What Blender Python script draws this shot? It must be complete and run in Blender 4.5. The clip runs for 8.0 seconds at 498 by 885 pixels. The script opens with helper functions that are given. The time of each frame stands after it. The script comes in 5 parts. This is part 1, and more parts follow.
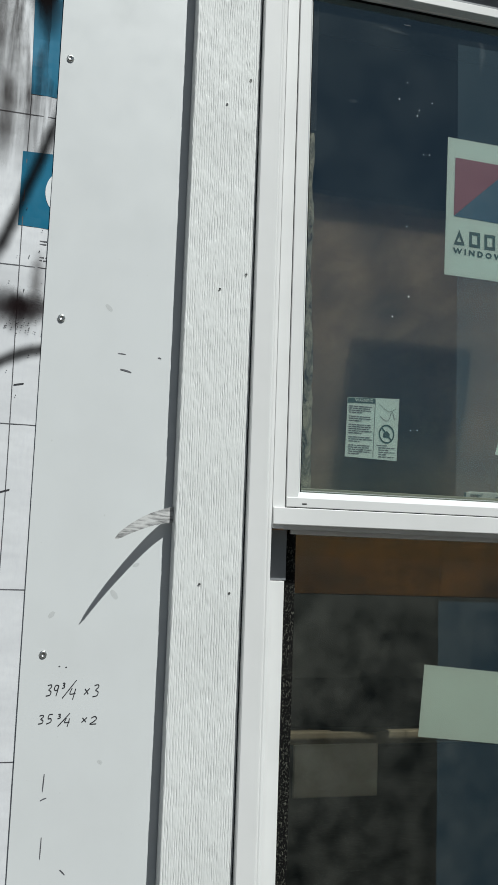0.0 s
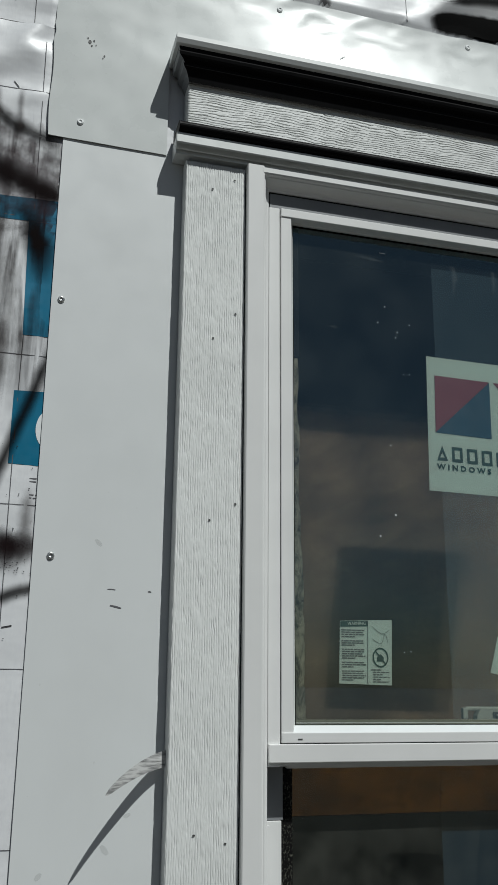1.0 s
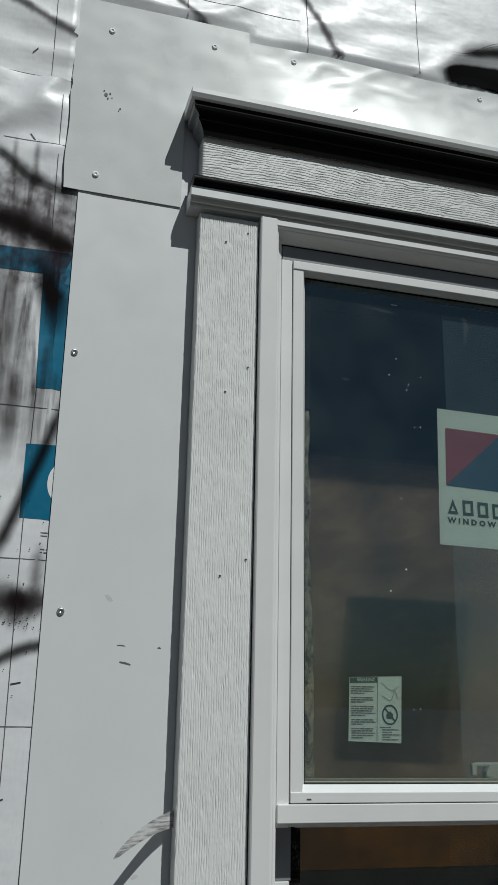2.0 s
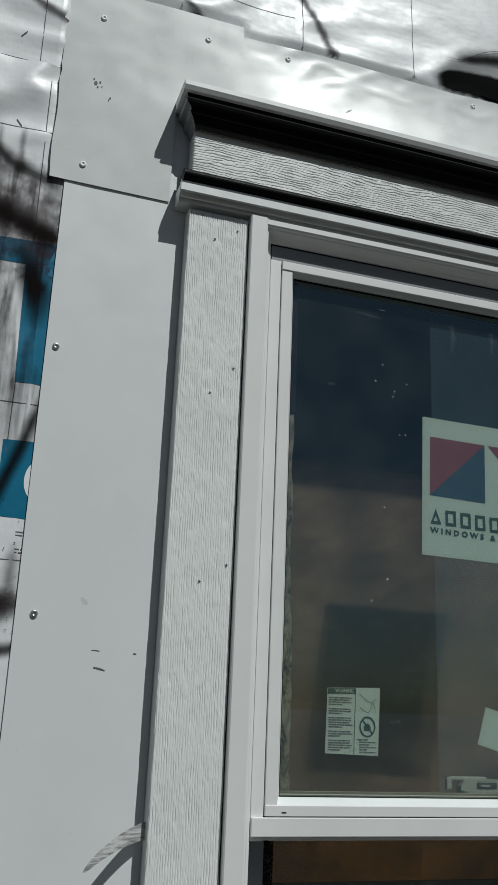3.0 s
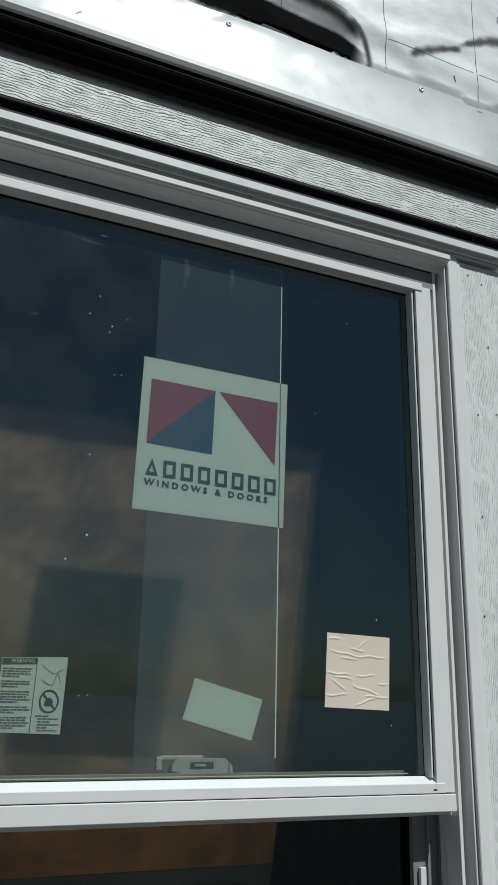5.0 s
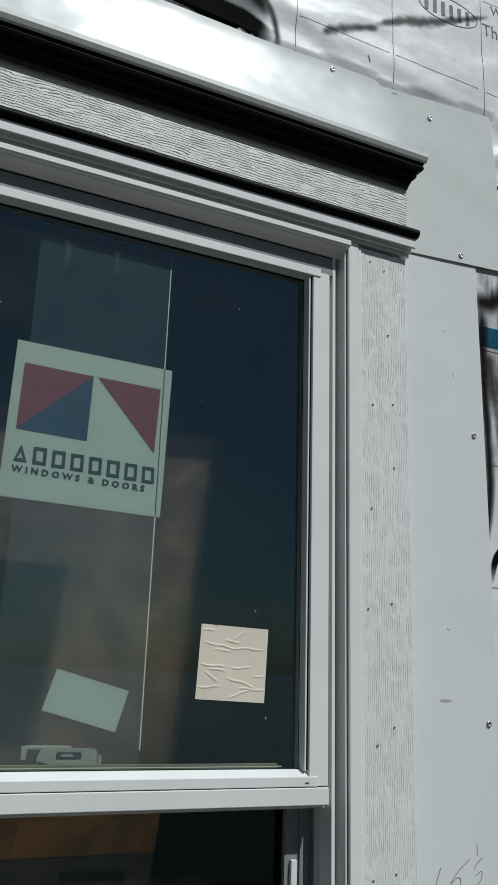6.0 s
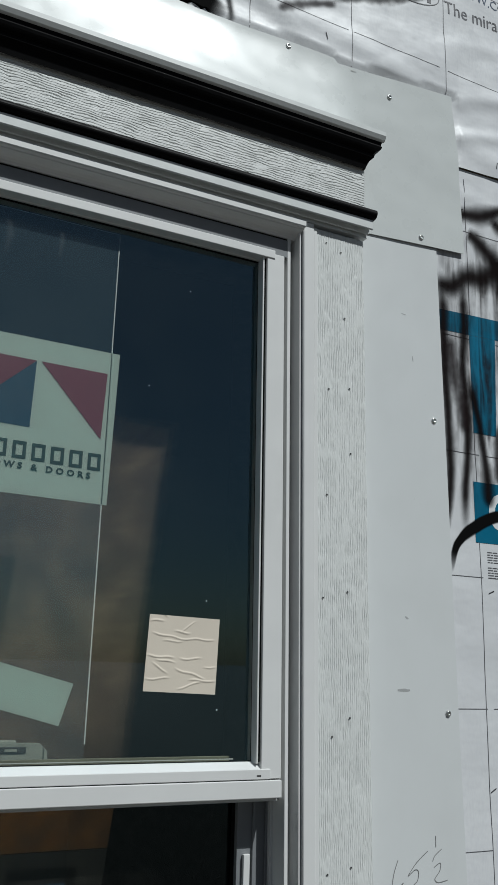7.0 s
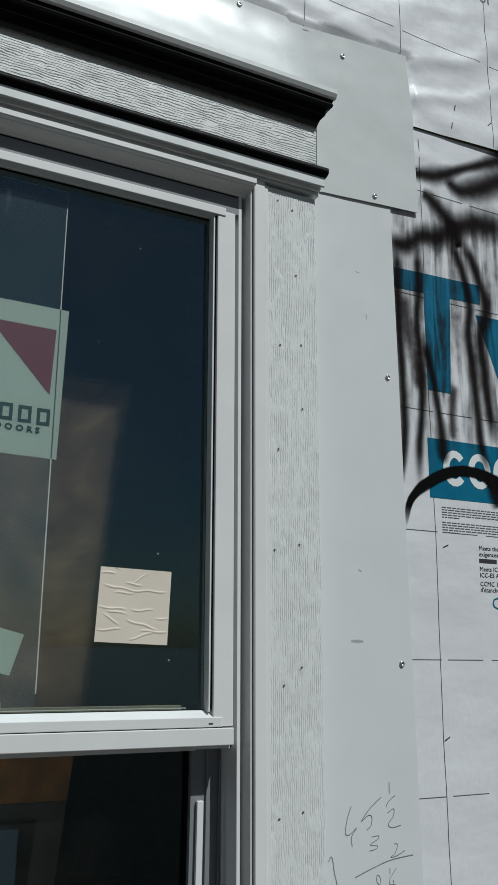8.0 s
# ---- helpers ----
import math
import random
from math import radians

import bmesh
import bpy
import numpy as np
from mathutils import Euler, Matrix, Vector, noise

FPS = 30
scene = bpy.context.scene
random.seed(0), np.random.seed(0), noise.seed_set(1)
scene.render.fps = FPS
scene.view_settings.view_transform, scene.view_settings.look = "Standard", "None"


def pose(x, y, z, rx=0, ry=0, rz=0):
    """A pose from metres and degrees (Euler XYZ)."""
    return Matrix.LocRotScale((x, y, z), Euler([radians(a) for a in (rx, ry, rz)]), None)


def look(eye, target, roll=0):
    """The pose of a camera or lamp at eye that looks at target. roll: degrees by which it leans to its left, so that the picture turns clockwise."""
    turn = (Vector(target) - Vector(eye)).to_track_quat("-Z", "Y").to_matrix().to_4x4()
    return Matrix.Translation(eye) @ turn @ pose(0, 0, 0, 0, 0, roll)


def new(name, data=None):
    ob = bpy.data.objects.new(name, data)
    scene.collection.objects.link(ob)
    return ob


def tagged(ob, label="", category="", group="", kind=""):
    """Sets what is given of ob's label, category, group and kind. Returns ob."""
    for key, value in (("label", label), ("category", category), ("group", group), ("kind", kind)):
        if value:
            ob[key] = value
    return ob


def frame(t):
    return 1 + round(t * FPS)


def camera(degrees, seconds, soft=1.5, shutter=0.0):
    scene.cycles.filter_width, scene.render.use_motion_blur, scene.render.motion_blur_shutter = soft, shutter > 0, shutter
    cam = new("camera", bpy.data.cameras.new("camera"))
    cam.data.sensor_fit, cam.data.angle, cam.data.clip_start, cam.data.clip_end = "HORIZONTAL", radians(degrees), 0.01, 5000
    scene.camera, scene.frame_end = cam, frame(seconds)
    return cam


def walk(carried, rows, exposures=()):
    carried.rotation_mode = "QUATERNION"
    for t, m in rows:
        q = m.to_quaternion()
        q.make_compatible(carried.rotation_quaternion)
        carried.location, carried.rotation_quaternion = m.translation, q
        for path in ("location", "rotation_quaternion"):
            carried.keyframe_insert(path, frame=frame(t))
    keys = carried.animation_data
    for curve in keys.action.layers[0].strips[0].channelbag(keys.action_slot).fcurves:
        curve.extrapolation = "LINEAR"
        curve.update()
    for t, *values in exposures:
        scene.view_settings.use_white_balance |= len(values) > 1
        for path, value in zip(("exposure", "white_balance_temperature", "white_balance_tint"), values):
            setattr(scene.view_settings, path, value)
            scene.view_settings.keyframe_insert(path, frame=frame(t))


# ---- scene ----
cam = camera(31.5, 8.0, soft=0.5)
PATH = [
    (0, (-0.663, -1.098, 1.52), (-0.172, 0.825, 1.77), 2.0),
    (0.2, (-0.663, -1.092, 1.545), (-0.158, 0.821, 1.837), 1.4),
    (0.5, (-0.669, -1.102, 1.594), (-0.167, 0.794, 1.983), 1.3),
    (0.7, (-0.682, -1.114, 1.617), (-0.166, 0.761, 2.084), 0.8),
    (1, (-0.685, -1.116, 1.649), (-0.17, 0.742, 2.182), 0.5),
    (1.5, (-0.689, -1.127, 1.689), (-0.183, 0.728, 2.24), 0.8),
    (1.7, (-0.692, -1.128, 1.692), (-0.195, 0.723, 2.263), 1.0),
    (2.8, (-0.715, -1.105, 1.709), (-0.166, 0.732, 2.276), 2.4),
    (3, (-0.714, -1.096, 1.707), (-0.139, 0.732, 2.28), 2.4),
    (3.5, (-0.714, -1.09, 1.707), (-0.09, 0.721, 2.281), 2.4),
    (3.8, (-0.693, -1.08, 1.701), (-0.046, 0.718, 2.293), 2.2),
    (4, (-0.665, -1.066, 1.694), (0.037, 0.712, 2.284), 1.8),
    (4.2, (-0.615, -1.071, 1.692), (0.112, 0.701, 2.267), 1.1),
    (4.4, (-0.579, -1.059, 1.691), (0.194, 0.697, 2.258), 1.0),
    (4.5, (-0.563, -1.049, 1.689), (0.236, 0.693, 2.259), 1.0),
    (4.7, (-0.514, -1.047, 1.687), (0.297, 0.689, 2.262), 1.3),
    (5, (-0.43, -1.041, 1.697), (0.378, 0.702, 2.253), 1.4),
    (5.2, (-0.385, -1.048, 1.697), (0.423, 0.698, 2.246), 1.8),
    (6.3, (-0.262, -1.096, 1.728), (0.576, 0.651, 2.226), 2.2),
    (6.5, (-0.246, -1.095, 1.728), (0.592, 0.651, 2.224), 2.0),
    (7, (-0.227, -1.084, 1.723), (0.633, 0.654, 2.213), 1.7),
    (7.5, (-0.2, -1.086, 1.726), (0.681, 0.644, 2.205), 1.3),
    (7.8, (-0.201, -1.088, 1.71), (0.698, 0.634, 2.182), 1.1),
    (8, (-0.178, -1.11, 1.682), (0.707, 0.625, 2.137), 0.8),
]
walk(cam, [(t, look(eye, target, roll)) for t, eye, target, roll in PATH],
     [(0.0, 0.21, 6250, 5.5), (0.8, -0.12, 6250, 5.5), (1.0, -0.26, 6250, 5.5), (1.4, -0.30, 6250, 5.5), (3.0, -0.36, 6230, 5.5), (3.5, -0.21, 6220, 5.5), (4.0, -0.20, 6200, 5.5), (4.5, 0.02, 6180, 5.5), (5.2, -0.08, 6150, 5.5), (6.5, -0.24, 6100, 5.5), (8.0, -0.26, 6100, 5.5)])

# ---------------------------------------------------------------- light
SUN = Vector((0.42, -1.0, 1.45)).normalized()
world = bpy.data.worlds.new("sky")
scene.world = world
world.use_nodes = True
wn = world.node_tree
sky = wn.nodes.new("ShaderNodeTexSky")
sky.sky_type, sky.sun_disc = "NISHITA", False
sky.sun_elevation, sky.sun_rotation = math.asin(SUN.z), math.atan2(SUN.x, SUN.y)
wn.links.new(sky.outputs[0], wn.nodes["Background"].inputs[0])
wn.nodes["Background"].inputs[1].default_value = 0.022
sun_data = bpy.data.lights.new("sun", "SUN")
sun_data.energy, sun_data.angle, sun_data.color = 3.9, radians(0.5), (1.0, 0.985, 0.95)
sun = new("sun", sun_data)
sun.matrix_world = look(SUN * 20, (0, 0, 0))


# ---------------------------------------------------------------- materials
class Mat:
    """A small wrapper round one node material."""

    def __init__(self, name, colour, rough=0.5, metal=0.0, spec=0.5):
        self.m = bpy.data.materials.new(name)
        self.m.use_nodes = True
        self.t = self.m.node_tree
        self.b = self.t.nodes["Principled BSDF"]
        self.set("Base Color", (*colour, 1))
        self.set("Roughness", rough)
        self.set("Metallic", metal)
        self.set("Specular IOR Level", spec)
        self.co = self.t.nodes.new("ShaderNodeNewGeometry").outputs["Position"]

    def set(self, key, value):
        self.b.inputs[key].default_value = value

    def node(self, kind, **inputs):
        n = self.t.nodes.new(kind)
        for k, v in inputs.items():
            key = k.replace("_", " ")
            if isinstance(v, bpy.types.NodeSocket):
                self.t.links.new(v, n.inputs[key])
            else:
                n.inputs[key].default_value = v
        return n

    def scaled(self, sx, sy, sz):
        n = self.t.nodes.new("ShaderNodeMapping")
        self.t.links.new(self.co, n.inputs["Vector"])
        n.inputs["Scale"].default_value = (sx, sy, sz)
        return n.outputs[0]

    def noise(self, scale=(1, 1, 1), detail=4.0, rough=0.55, distortion=0.0):
        n = self.node("ShaderNodeTexNoise", Vector=self.scaled(*scale), Scale=1.0, Detail=detail, Roughness=rough, Distortion=distortion)
        return n.outputs["Fac"]

    def ramp(self, fac, *stops):
        n = self.t.nodes.new("ShaderNodeValToRGB")
        self.t.links.new(fac, n.inputs[0])
        e = n.color_ramp.elements
        while len(e) < len(stops):
            e.new(0.5)
        for el, (p, c) in zip(e, stops):
            el.position, el.color = p, (c, c, c, 1) if isinstance(c, (int, float)) else (*c, 1)
        return n.outputs[0]

    def math(self, op, a, b):
        n = self.t.nodes.new("ShaderNodeMath")
        n.operation = op
        for i, v in enumerate((a, b)):
            if isinstance(v, bpy.types.NodeSocket):
                self.t.links.new(v, n.inputs[i])
            else:
                n.inputs[i].default_value = v
        return n.outputs[0]

    def mix(self, fac, a, b):
        n = self.t.nodes.new("ShaderNodeMix")
        n.data_type = "RGBA"
        for i, v in ((0, fac), (6, a), (7, b)):
            if isinstance(v, bpy.types.NodeSocket):
                self.t.links.new(v, n.inputs[i])
            else:
                n.inputs[i].default_value = v if i == 0 else (*v, 1)
        return n.outputs[2]

    def link(self, out, key):
        self.t.links.new(out, self.b.inputs[key])
        return self

    def bump(self, height, strength=0.3, distance=0.001):
        n = self.node("ShaderNodeBump", Height=height, Strength=strength, Distance=distance)
        if self.b.inputs["Normal"].is_linked:
            self.t.links.new(self.b.inputs["Normal"].links[0].from_socket, n.inputs["Normal"])
        self.t.links.new(n.outputs[0], self.b.inputs["Normal"])
        return self


def plain(name, colour, rough=0.5, vary=0.06, metal=0.0, spec=0.5, fine=400.0, relief=0.08):
    """Paint or plastic with faint blotches and a fine grain."""
    m = Mat(name, colour, rough, metal, spec)
    f = m.noise((14, 14, 14), 5)
    lo, hi = [c * (1 - vary) for c in colour], [min(1, c * (1 + vary)) for c in colour]
    m.link(m.ramp(f, (0.3, lo), (0.7, hi)), "Base Color")
    m.link(m.ramp(m.noise((60, 60, 60), 3), (0.3, rough * 0.85), (0.7, min(1, rough * 1.15))), "Roughness")
    m.bump(m.noise((fine, fine, fine), 2), relief, 0.0005)
    return m


def sheet_white(name, colour, rough, dents=0.35):
    """Coated white sheet: scuffs, soft handling marks, shallow dents."""
    m = Mat(name, colour, rough, 0, 0.5)
    grime = m.ramp(m.noise((9, 9, 7), 6, 0.6), (0.28, 0.90), (0.55, 1.0))
    specks = m.ramp(m.noise((150, 150, 110), 3, 0.6), (0.24, 0.72), (0.30, 1.0))
    tone = m.math("MULTIPLY", grime, specks)
    m.link(m.mix(tone, (0.42, 0.42, 0.40), colour), "Base Color")
    m.link(m.ramp(m.noise((22, 22, 22), 5), (0.3, rough * 0.8), (0.7, rough * 1.25)), "Roughness")
    m.bump(m.noise((7, 7, 5), 2), dents, 0.004)
    m.bump(m.noise((300, 300, 300), 2), 0.04, 0.0004)
    return m


def embossed(name):
    """White factory-primed board; its pressed grain is in the mesh."""
    m = Mat(name, (0.70, 0.715, 0.70), 0.5, 0, 0.35)
    m.link(m.ramp(m.noise((8, 8, 8), 5), (0.3, (0.66, 0.675, 0.66)), (0.6, (0.71, 0.725, 0.71))), "Base Color")
    m.bump(m.noise((700, 700, 700), 2), 0.10, 0.0004)
    return m


def pane(name, tint, ior, dusty, dust_colour, shine, cells, sides):
    m = bpy.data.materials.new(name)
    m.use_nodes = True
    t = m.node_tree
    t.nodes.remove(t.nodes["Principled BSDF"])
    out = t.nodes["Material Output"]
    clear, gloss, mix = t.nodes.new("ShaderNodeBsdfTransparent"), t.nodes.new("ShaderNodeBsdfGlossy"), t.nodes.new("ShaderNodeMixShader")
    fres = t.nodes.new("ShaderNodeFresnel")
    fres.inputs["IOR"].default_value = ior
    clear.inputs[0].default_value = (*tint, 1)
    gloss.inputs["Roughness"].default_value = 0.015
    gloss.inputs["Color"].default_value = (*shine, 1)
    dust, film = t.nodes.new("ShaderNodeBsdfDiffuse"), t.nodes.new("ShaderNodeMixShader")
    dust.inputs[0].default_value = (*dust_colour, 1)
    geo, cloud, amount = t.nodes.new("ShaderNodeNewGeometry"), t.nodes.new("ShaderNodeTexNoise"), t.nodes.new("ShaderNodeMapRange")
    cloud.inputs["Scale"].default_value, cloud.inputs["Detail"].default_value = cells, 5.0
    t.links.new(geo.outputs["Position"], cloud.inputs["Vector"])
    t.links.new(cloud.outputs["Fac"], amount.inputs["Value"])
    amount.inputs["From Min"].default_value, amount.inputs["From Max"].default_value = 0.3, 0.75
    amount.inputs["To Min"].default_value, amount.inputs["To Max"].default_value = dusty
    # haze put into the density of this layer: thicker towards the left of the pane
    where, side, much = t.nodes.new("ShaderNodeSeparateXYZ"), t.nodes.new("ShaderNodeMapRange"), t.nodes.new("ShaderNodeMath")
    t.links.new(geo.outputs["Position"], where.inputs[0])
    t.links.new(where.outputs[0], side.inputs["Value"])
    side.inputs["From Min"].default_value, side.inputs["From Max"].default_value = -0.32, 0.25
    side.inputs["To Min"].default_value, side.inputs["To Max"].default_value = sides
    much.operation = "MULTIPLY"
    t.links.new(amount.outputs[0], much.inputs[0])
    t.links.new(side.outputs[0], much.inputs[1])
    t.links.new(much.outputs[0], film.inputs[0])
    t.links.new(clear.outputs[0], film.inputs[1])
    t.links.new(dust.outputs[0], film.inputs[2])
    t.links.new(fres.outputs[0], mix.inputs[0])
    t.links.new(film.outputs[0], mix.inputs[1])
    t.links.new(gloss.outputs[0], mix.inputs[2])
    t.links.new(mix.outputs[0], out.inputs[0])
    return m


def clear_mat():
    m = bpy.data.materials.new("clear_glass_body")
    m.use_nodes = True
    t = m.node_tree
    t.nodes.remove(t.nodes["Principled BSDF"])
    c = t.nodes.new("ShaderNodeBsdfTransparent")
    t.links.new(c.outputs[0], t.nodes["Material Output"].inputs[0])
    return m


def glaze(ob):
    """The outer face mirrors; the body behind it is clear."""
    ob.data.materials.append(M_CLEAR)
    for f in ob.data.polygons:
        f.material_index = 0 if f.normal.y < -0.9 else 1
    ob.visible_shadow = False


def veil(name, colour, amount, soft=False, grain=0.0, reach=0.42, ends=9.0):
    """A thin film: mostly clear. soft: the density fades to the strip's edges along its own v coordinate."""
    m = bpy.data.materials.new(name)
    m.use_nodes = True
    t = m.node_tree
    b = t.nodes["Principled BSDF"]
    b.inputs["Base Color"].default_value = (*colour, 1)
    b.inputs["Roughness"].default_value = 0.85 if soft else 0.3
    b.inputs["Alpha"].default_value = amount
    b.inputs["Specular IOR Level"].default_value = 0.02 if soft else 0.4
    if soft:
        uv = t.nodes.new("ShaderNodeUVMap")
        sep = t.nodes.new("ShaderNodeSeparateXYZ")
        t.links.new(uv.outputs[0], sep.inputs[0])
        tri = t.nodes.new("ShaderNodeMath")
        tri.operation = "PINGPONG"
        tri.inputs[1].default_value = 0.5
        t.links.new(sep.outputs[1], tri.inputs[0])
        tip = t.nodes.new("ShaderNodeMath")
        tip.operation = "PINGPONG"
        tip.inputs[1].default_value = 0.5
        t.links.new(sep.outputs[0], tip.inputs[0])
        tip2 = t.nodes.new("ShaderNodeMath")
        tip2.operation, tip2.use_clamp = "MULTIPLY", True
        tip2.inputs[1].default_value = ends
        t.links.new(tip.outputs[0], tip2.inputs[0])
        no = t.nodes.new("ShaderNodeTexNoise")
        no.inputs["Scale"].default_value = 60
        no.inputs["Detail"].default_value = 6
        geo = t.nodes.new("ShaderNodeNewGeometry")
        t.links.new(geo.outputs["Position"], no.inputs["Vector"])
        add = t.nodes.new("ShaderNodeMath")
        add.operation = "MULTIPLY_ADD"
        add.inputs[1].default_value, add.inputs[2].default_value = grain, -0.5 * grain
        t.links.new(no.outputs["Fac"], add.inputs[0])
        s = t.nodes.new("ShaderNodeMath")
        s.operation = "ADD"
        t.links.new(tri.outputs[0], s.inputs[0])
        t.links.new(add.outputs[0], s.inputs[1])
        r = t.nodes.new("ShaderNodeMapRange")
        r.interpolation_type = "SMOOTHSTEP"
        r.inputs["From Min"].default_value, r.inputs["From Max"].default_value = 0.0, reach
        r.inputs["To Max"].default_value = amount
        t.links.new(s.outputs[0], r.inputs["Value"])
        f = t.nodes.new("ShaderNodeMath")
        f.operation = "MULTIPLY"
        t.links.new(r.outputs[0], f.inputs[0])
        t.links.new(tip2.outputs[0], f.inputs[1])
        t.links.new(f.outputs[0], b.inputs["Alpha"])
    return m


M_FLASH = sheet_white("white_coated_sheet", (0.662, 0.682, 0.682), 0.36)
M_HEAD = sheet_white("white_coated_head_sheet", (0.62, 0.645, 0.635), 0.29, 0.10)
M_HEAD.set("Specular IOR Level", 0.26)
M_VERT = embossed("embossed_board_upright")
M_HORZ = embossed("embossed_board_level")
M_VINYL = plain("white_vinyl", (0.700, 0.703, 0.693), 0.46, 0.03, spec=0.32, relief=0.02)
M_TRACK = plain("grey_vinyl_and_shaded_return", (0.20, 0.21, 0.22), 0.5, 0.05)
M_SPACER = plain("olive_spacer", (0.21, 0.205, 0.15), 0.5, 0.2)
M_LOCK = plain("stone_coloured_lock", (0.36, 0.38, 0.33), 0.45, 0.05)
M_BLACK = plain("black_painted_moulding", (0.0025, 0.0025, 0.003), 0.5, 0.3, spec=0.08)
M_GASKET_AND_GAP = plain("black_rubber_and_gap_shade", (0.008, 0.008, 0.008), 0.8, 0.4, spec=0.08)
M_TORN = plain("dirty_torn_paper", (0.17, 0.165, 0.135), 0.8, 0.5, fine=160, relief=0.8)
M_TORN.link(M_TORN.ramp(M_TORN.noise((70, 70, 38), 5, 0.7, 0.8), (0.38, (0.015, 0.015, 0.012)), (0.60, (0.24, 0.225, 0.17))), "Base Color")
M_SPECKLED = plain("speckled_black_seal", (0.006, 0.006, 0.006), 0.8, 0.4, spec=0.08)
M_SPECKLED.link(M_SPECKLED.ramp(M_SPECKLED.noise((420, 420, 260), 3, 0.7), (0.53, (0.005, 0.005, 0.005)), (0.68, (0.11, 0.11, 0.09))), "Base Color")
M_METAL = plain("white_metal_drip_edge", (0.66, 0.68, 0.67), 0.35, 0.04, relief=0.02)
M_SCREW = plain("zinc_screw", (0.55, 0.56, 0.55), 0.28, 0.1, metal=0.9)
M_HOLE = plain("dark_nail_head", (0.05, 0.05, 0.05), 0.6, 0.3)
M_PANE = pane("dusty_upper_glass", (0.67, 0.69, 0.64), 2.30, (0.004, 0.038), (0.48, 0.55, 0.51), (0.58, 0.89, 1.0), 11.0, (1.30, 0.22))
M_PANE_LOW = pane("smeared_lower_glass", (0.62, 0.66, 0.62), 1.52, (0.0, 0.050), (0.50, 0.51, 0.44), (0.70, 0.92, 0.95), 22.0, (1.8, 0.0))
M_CLEAR = clear_mat()


def blur_mat(name, rough, sharp):
    """Added diffusing sheet, no real pane: things behind it are seen softened."""
    m = bpy.data.materials.new(name)
    m.use_nodes = True
    t = m.node_tree
    t.nodes.remove(t.nodes["Principled BSDF"])
    clear, soft, mix = t.nodes.new("ShaderNodeBsdfTransparent"), t.nodes.new("ShaderNodeBsdfRefraction"), t.nodes.new("ShaderNodeMixShader")
    soft.inputs["Roughness"].default_value, soft.inputs["IOR"].default_value = rough, 1.3
    mix.inputs[0].default_value = 1 - sharp
    for a, b in ((clear, 1), (soft, 2)):
        t.links.new(a.outputs[0], mix.inputs[b])
    t.links.new(mix.outputs[0], t.nodes["Material Output"].inputs[0])
    return m


M_BLUR_SHEET = blur_mat("view_softening_sheet", 0.17, 0.45)
M_FILM = veil("clear_protective_film", (0.28, 0.43, 0.54), 0.058)
M_FILM_LOW = veil("clear_protective_film_low", (0.20, 0.38, 0.58), 0.045)
M_CUT = plain("shiny_cut_edge", (0.88, 0.90, 0.90), 0.3, 0.05, metal=1.0)
M_HAZE = Mat("translucent_plastic", (0.46, 0.46, 0.45), 0.3)
M_HAZE.set("Alpha", 0.82)
M_HAZE.link(M_HAZE.ramp(M_HAZE.noise((40, 40, 420), 4, 0.65), (0.35, (0.20, 0.20, 0.20)), (0.6, (0.66, 0.66, 0.65))), "Base Color")
M_SPRAY = veil("black_spray_paint", (0.010, 0.007, 0.007), 0.90, True, 0.12, 0.50)
M_SPRAY_CRISP = veil("dense_black_paint", (0.006, 0.006, 0.006), 1.0, True, 0.12, 0.16)
M_SPRAY_THIN = veil("thin_black_overspray", (0.020, 0.013, 0.014), 0.66, True, 0.5, 0.5)
M_SPRAY_MIST = veil("black_paint_mist", (0.050, 0.030, 0.034), 0.55, True, 1.0, 0.5)
M_SPRAY_SOFT = veil("soft_black_spray", (0.007, 0.006, 0.006), 0.88, True, 0.14, 0.60, 6.0)
M_WASH = veil("brownish_paint_wash", (0.045, 0.034, 0.030), 0.46, True, 0.55, 0.6, 3.0)
M_BLOB = veil("round_black_spray", (0.008, 0.006, 0.006), 0.97, True, 0.20, 0.5, 2.4)
M_SPRAY_DULL = veil("dull_grey_spray", (0.010, 0.010, 0.010), 0.86, True, 0.12, 0.5)
M_GREY_WASH = veil("thin_grey_wash", (0.02, 0.02, 0.02), 0.42, True, 0.12, 0.4)


def streaked(name, colour, amount, lo, hi):
    """Runs of thinned paint: upright streaks that fade out to the edges of the stroke."""
    m = Mat(name, colour, 0.85, 0, 0.05)
    uv = m.node("ShaderNodeSeparateXYZ", Vector=m.t.nodes.new("ShaderNodeUVMap").outputs[0])
    fade = [m.ramp(m.math("PINGPONG", uv.outputs[k], 0.5), (0.0, 0.0), (w, 1.0)) for k, w in ((0, 0.22), (1, 0.20))]
    runs_ = m.ramp(m.noise((62, 62, 5.5), 5, 0.6, 0.6), (lo, 0.0), (hi, 1.0))
    mottle = m.ramp(m.noise((26, 26, 20), 4, 0.6), (0.30, 0.25), (0.62, 1.0))
    both = m.math("MULTIPLY", m.math("MULTIPLY", fade[0], fade[1]), m.math("MULTIPLY", runs_, mottle))
    m.link(m.math("MULTIPLY", both, amount), "Alpha")
    return m.m


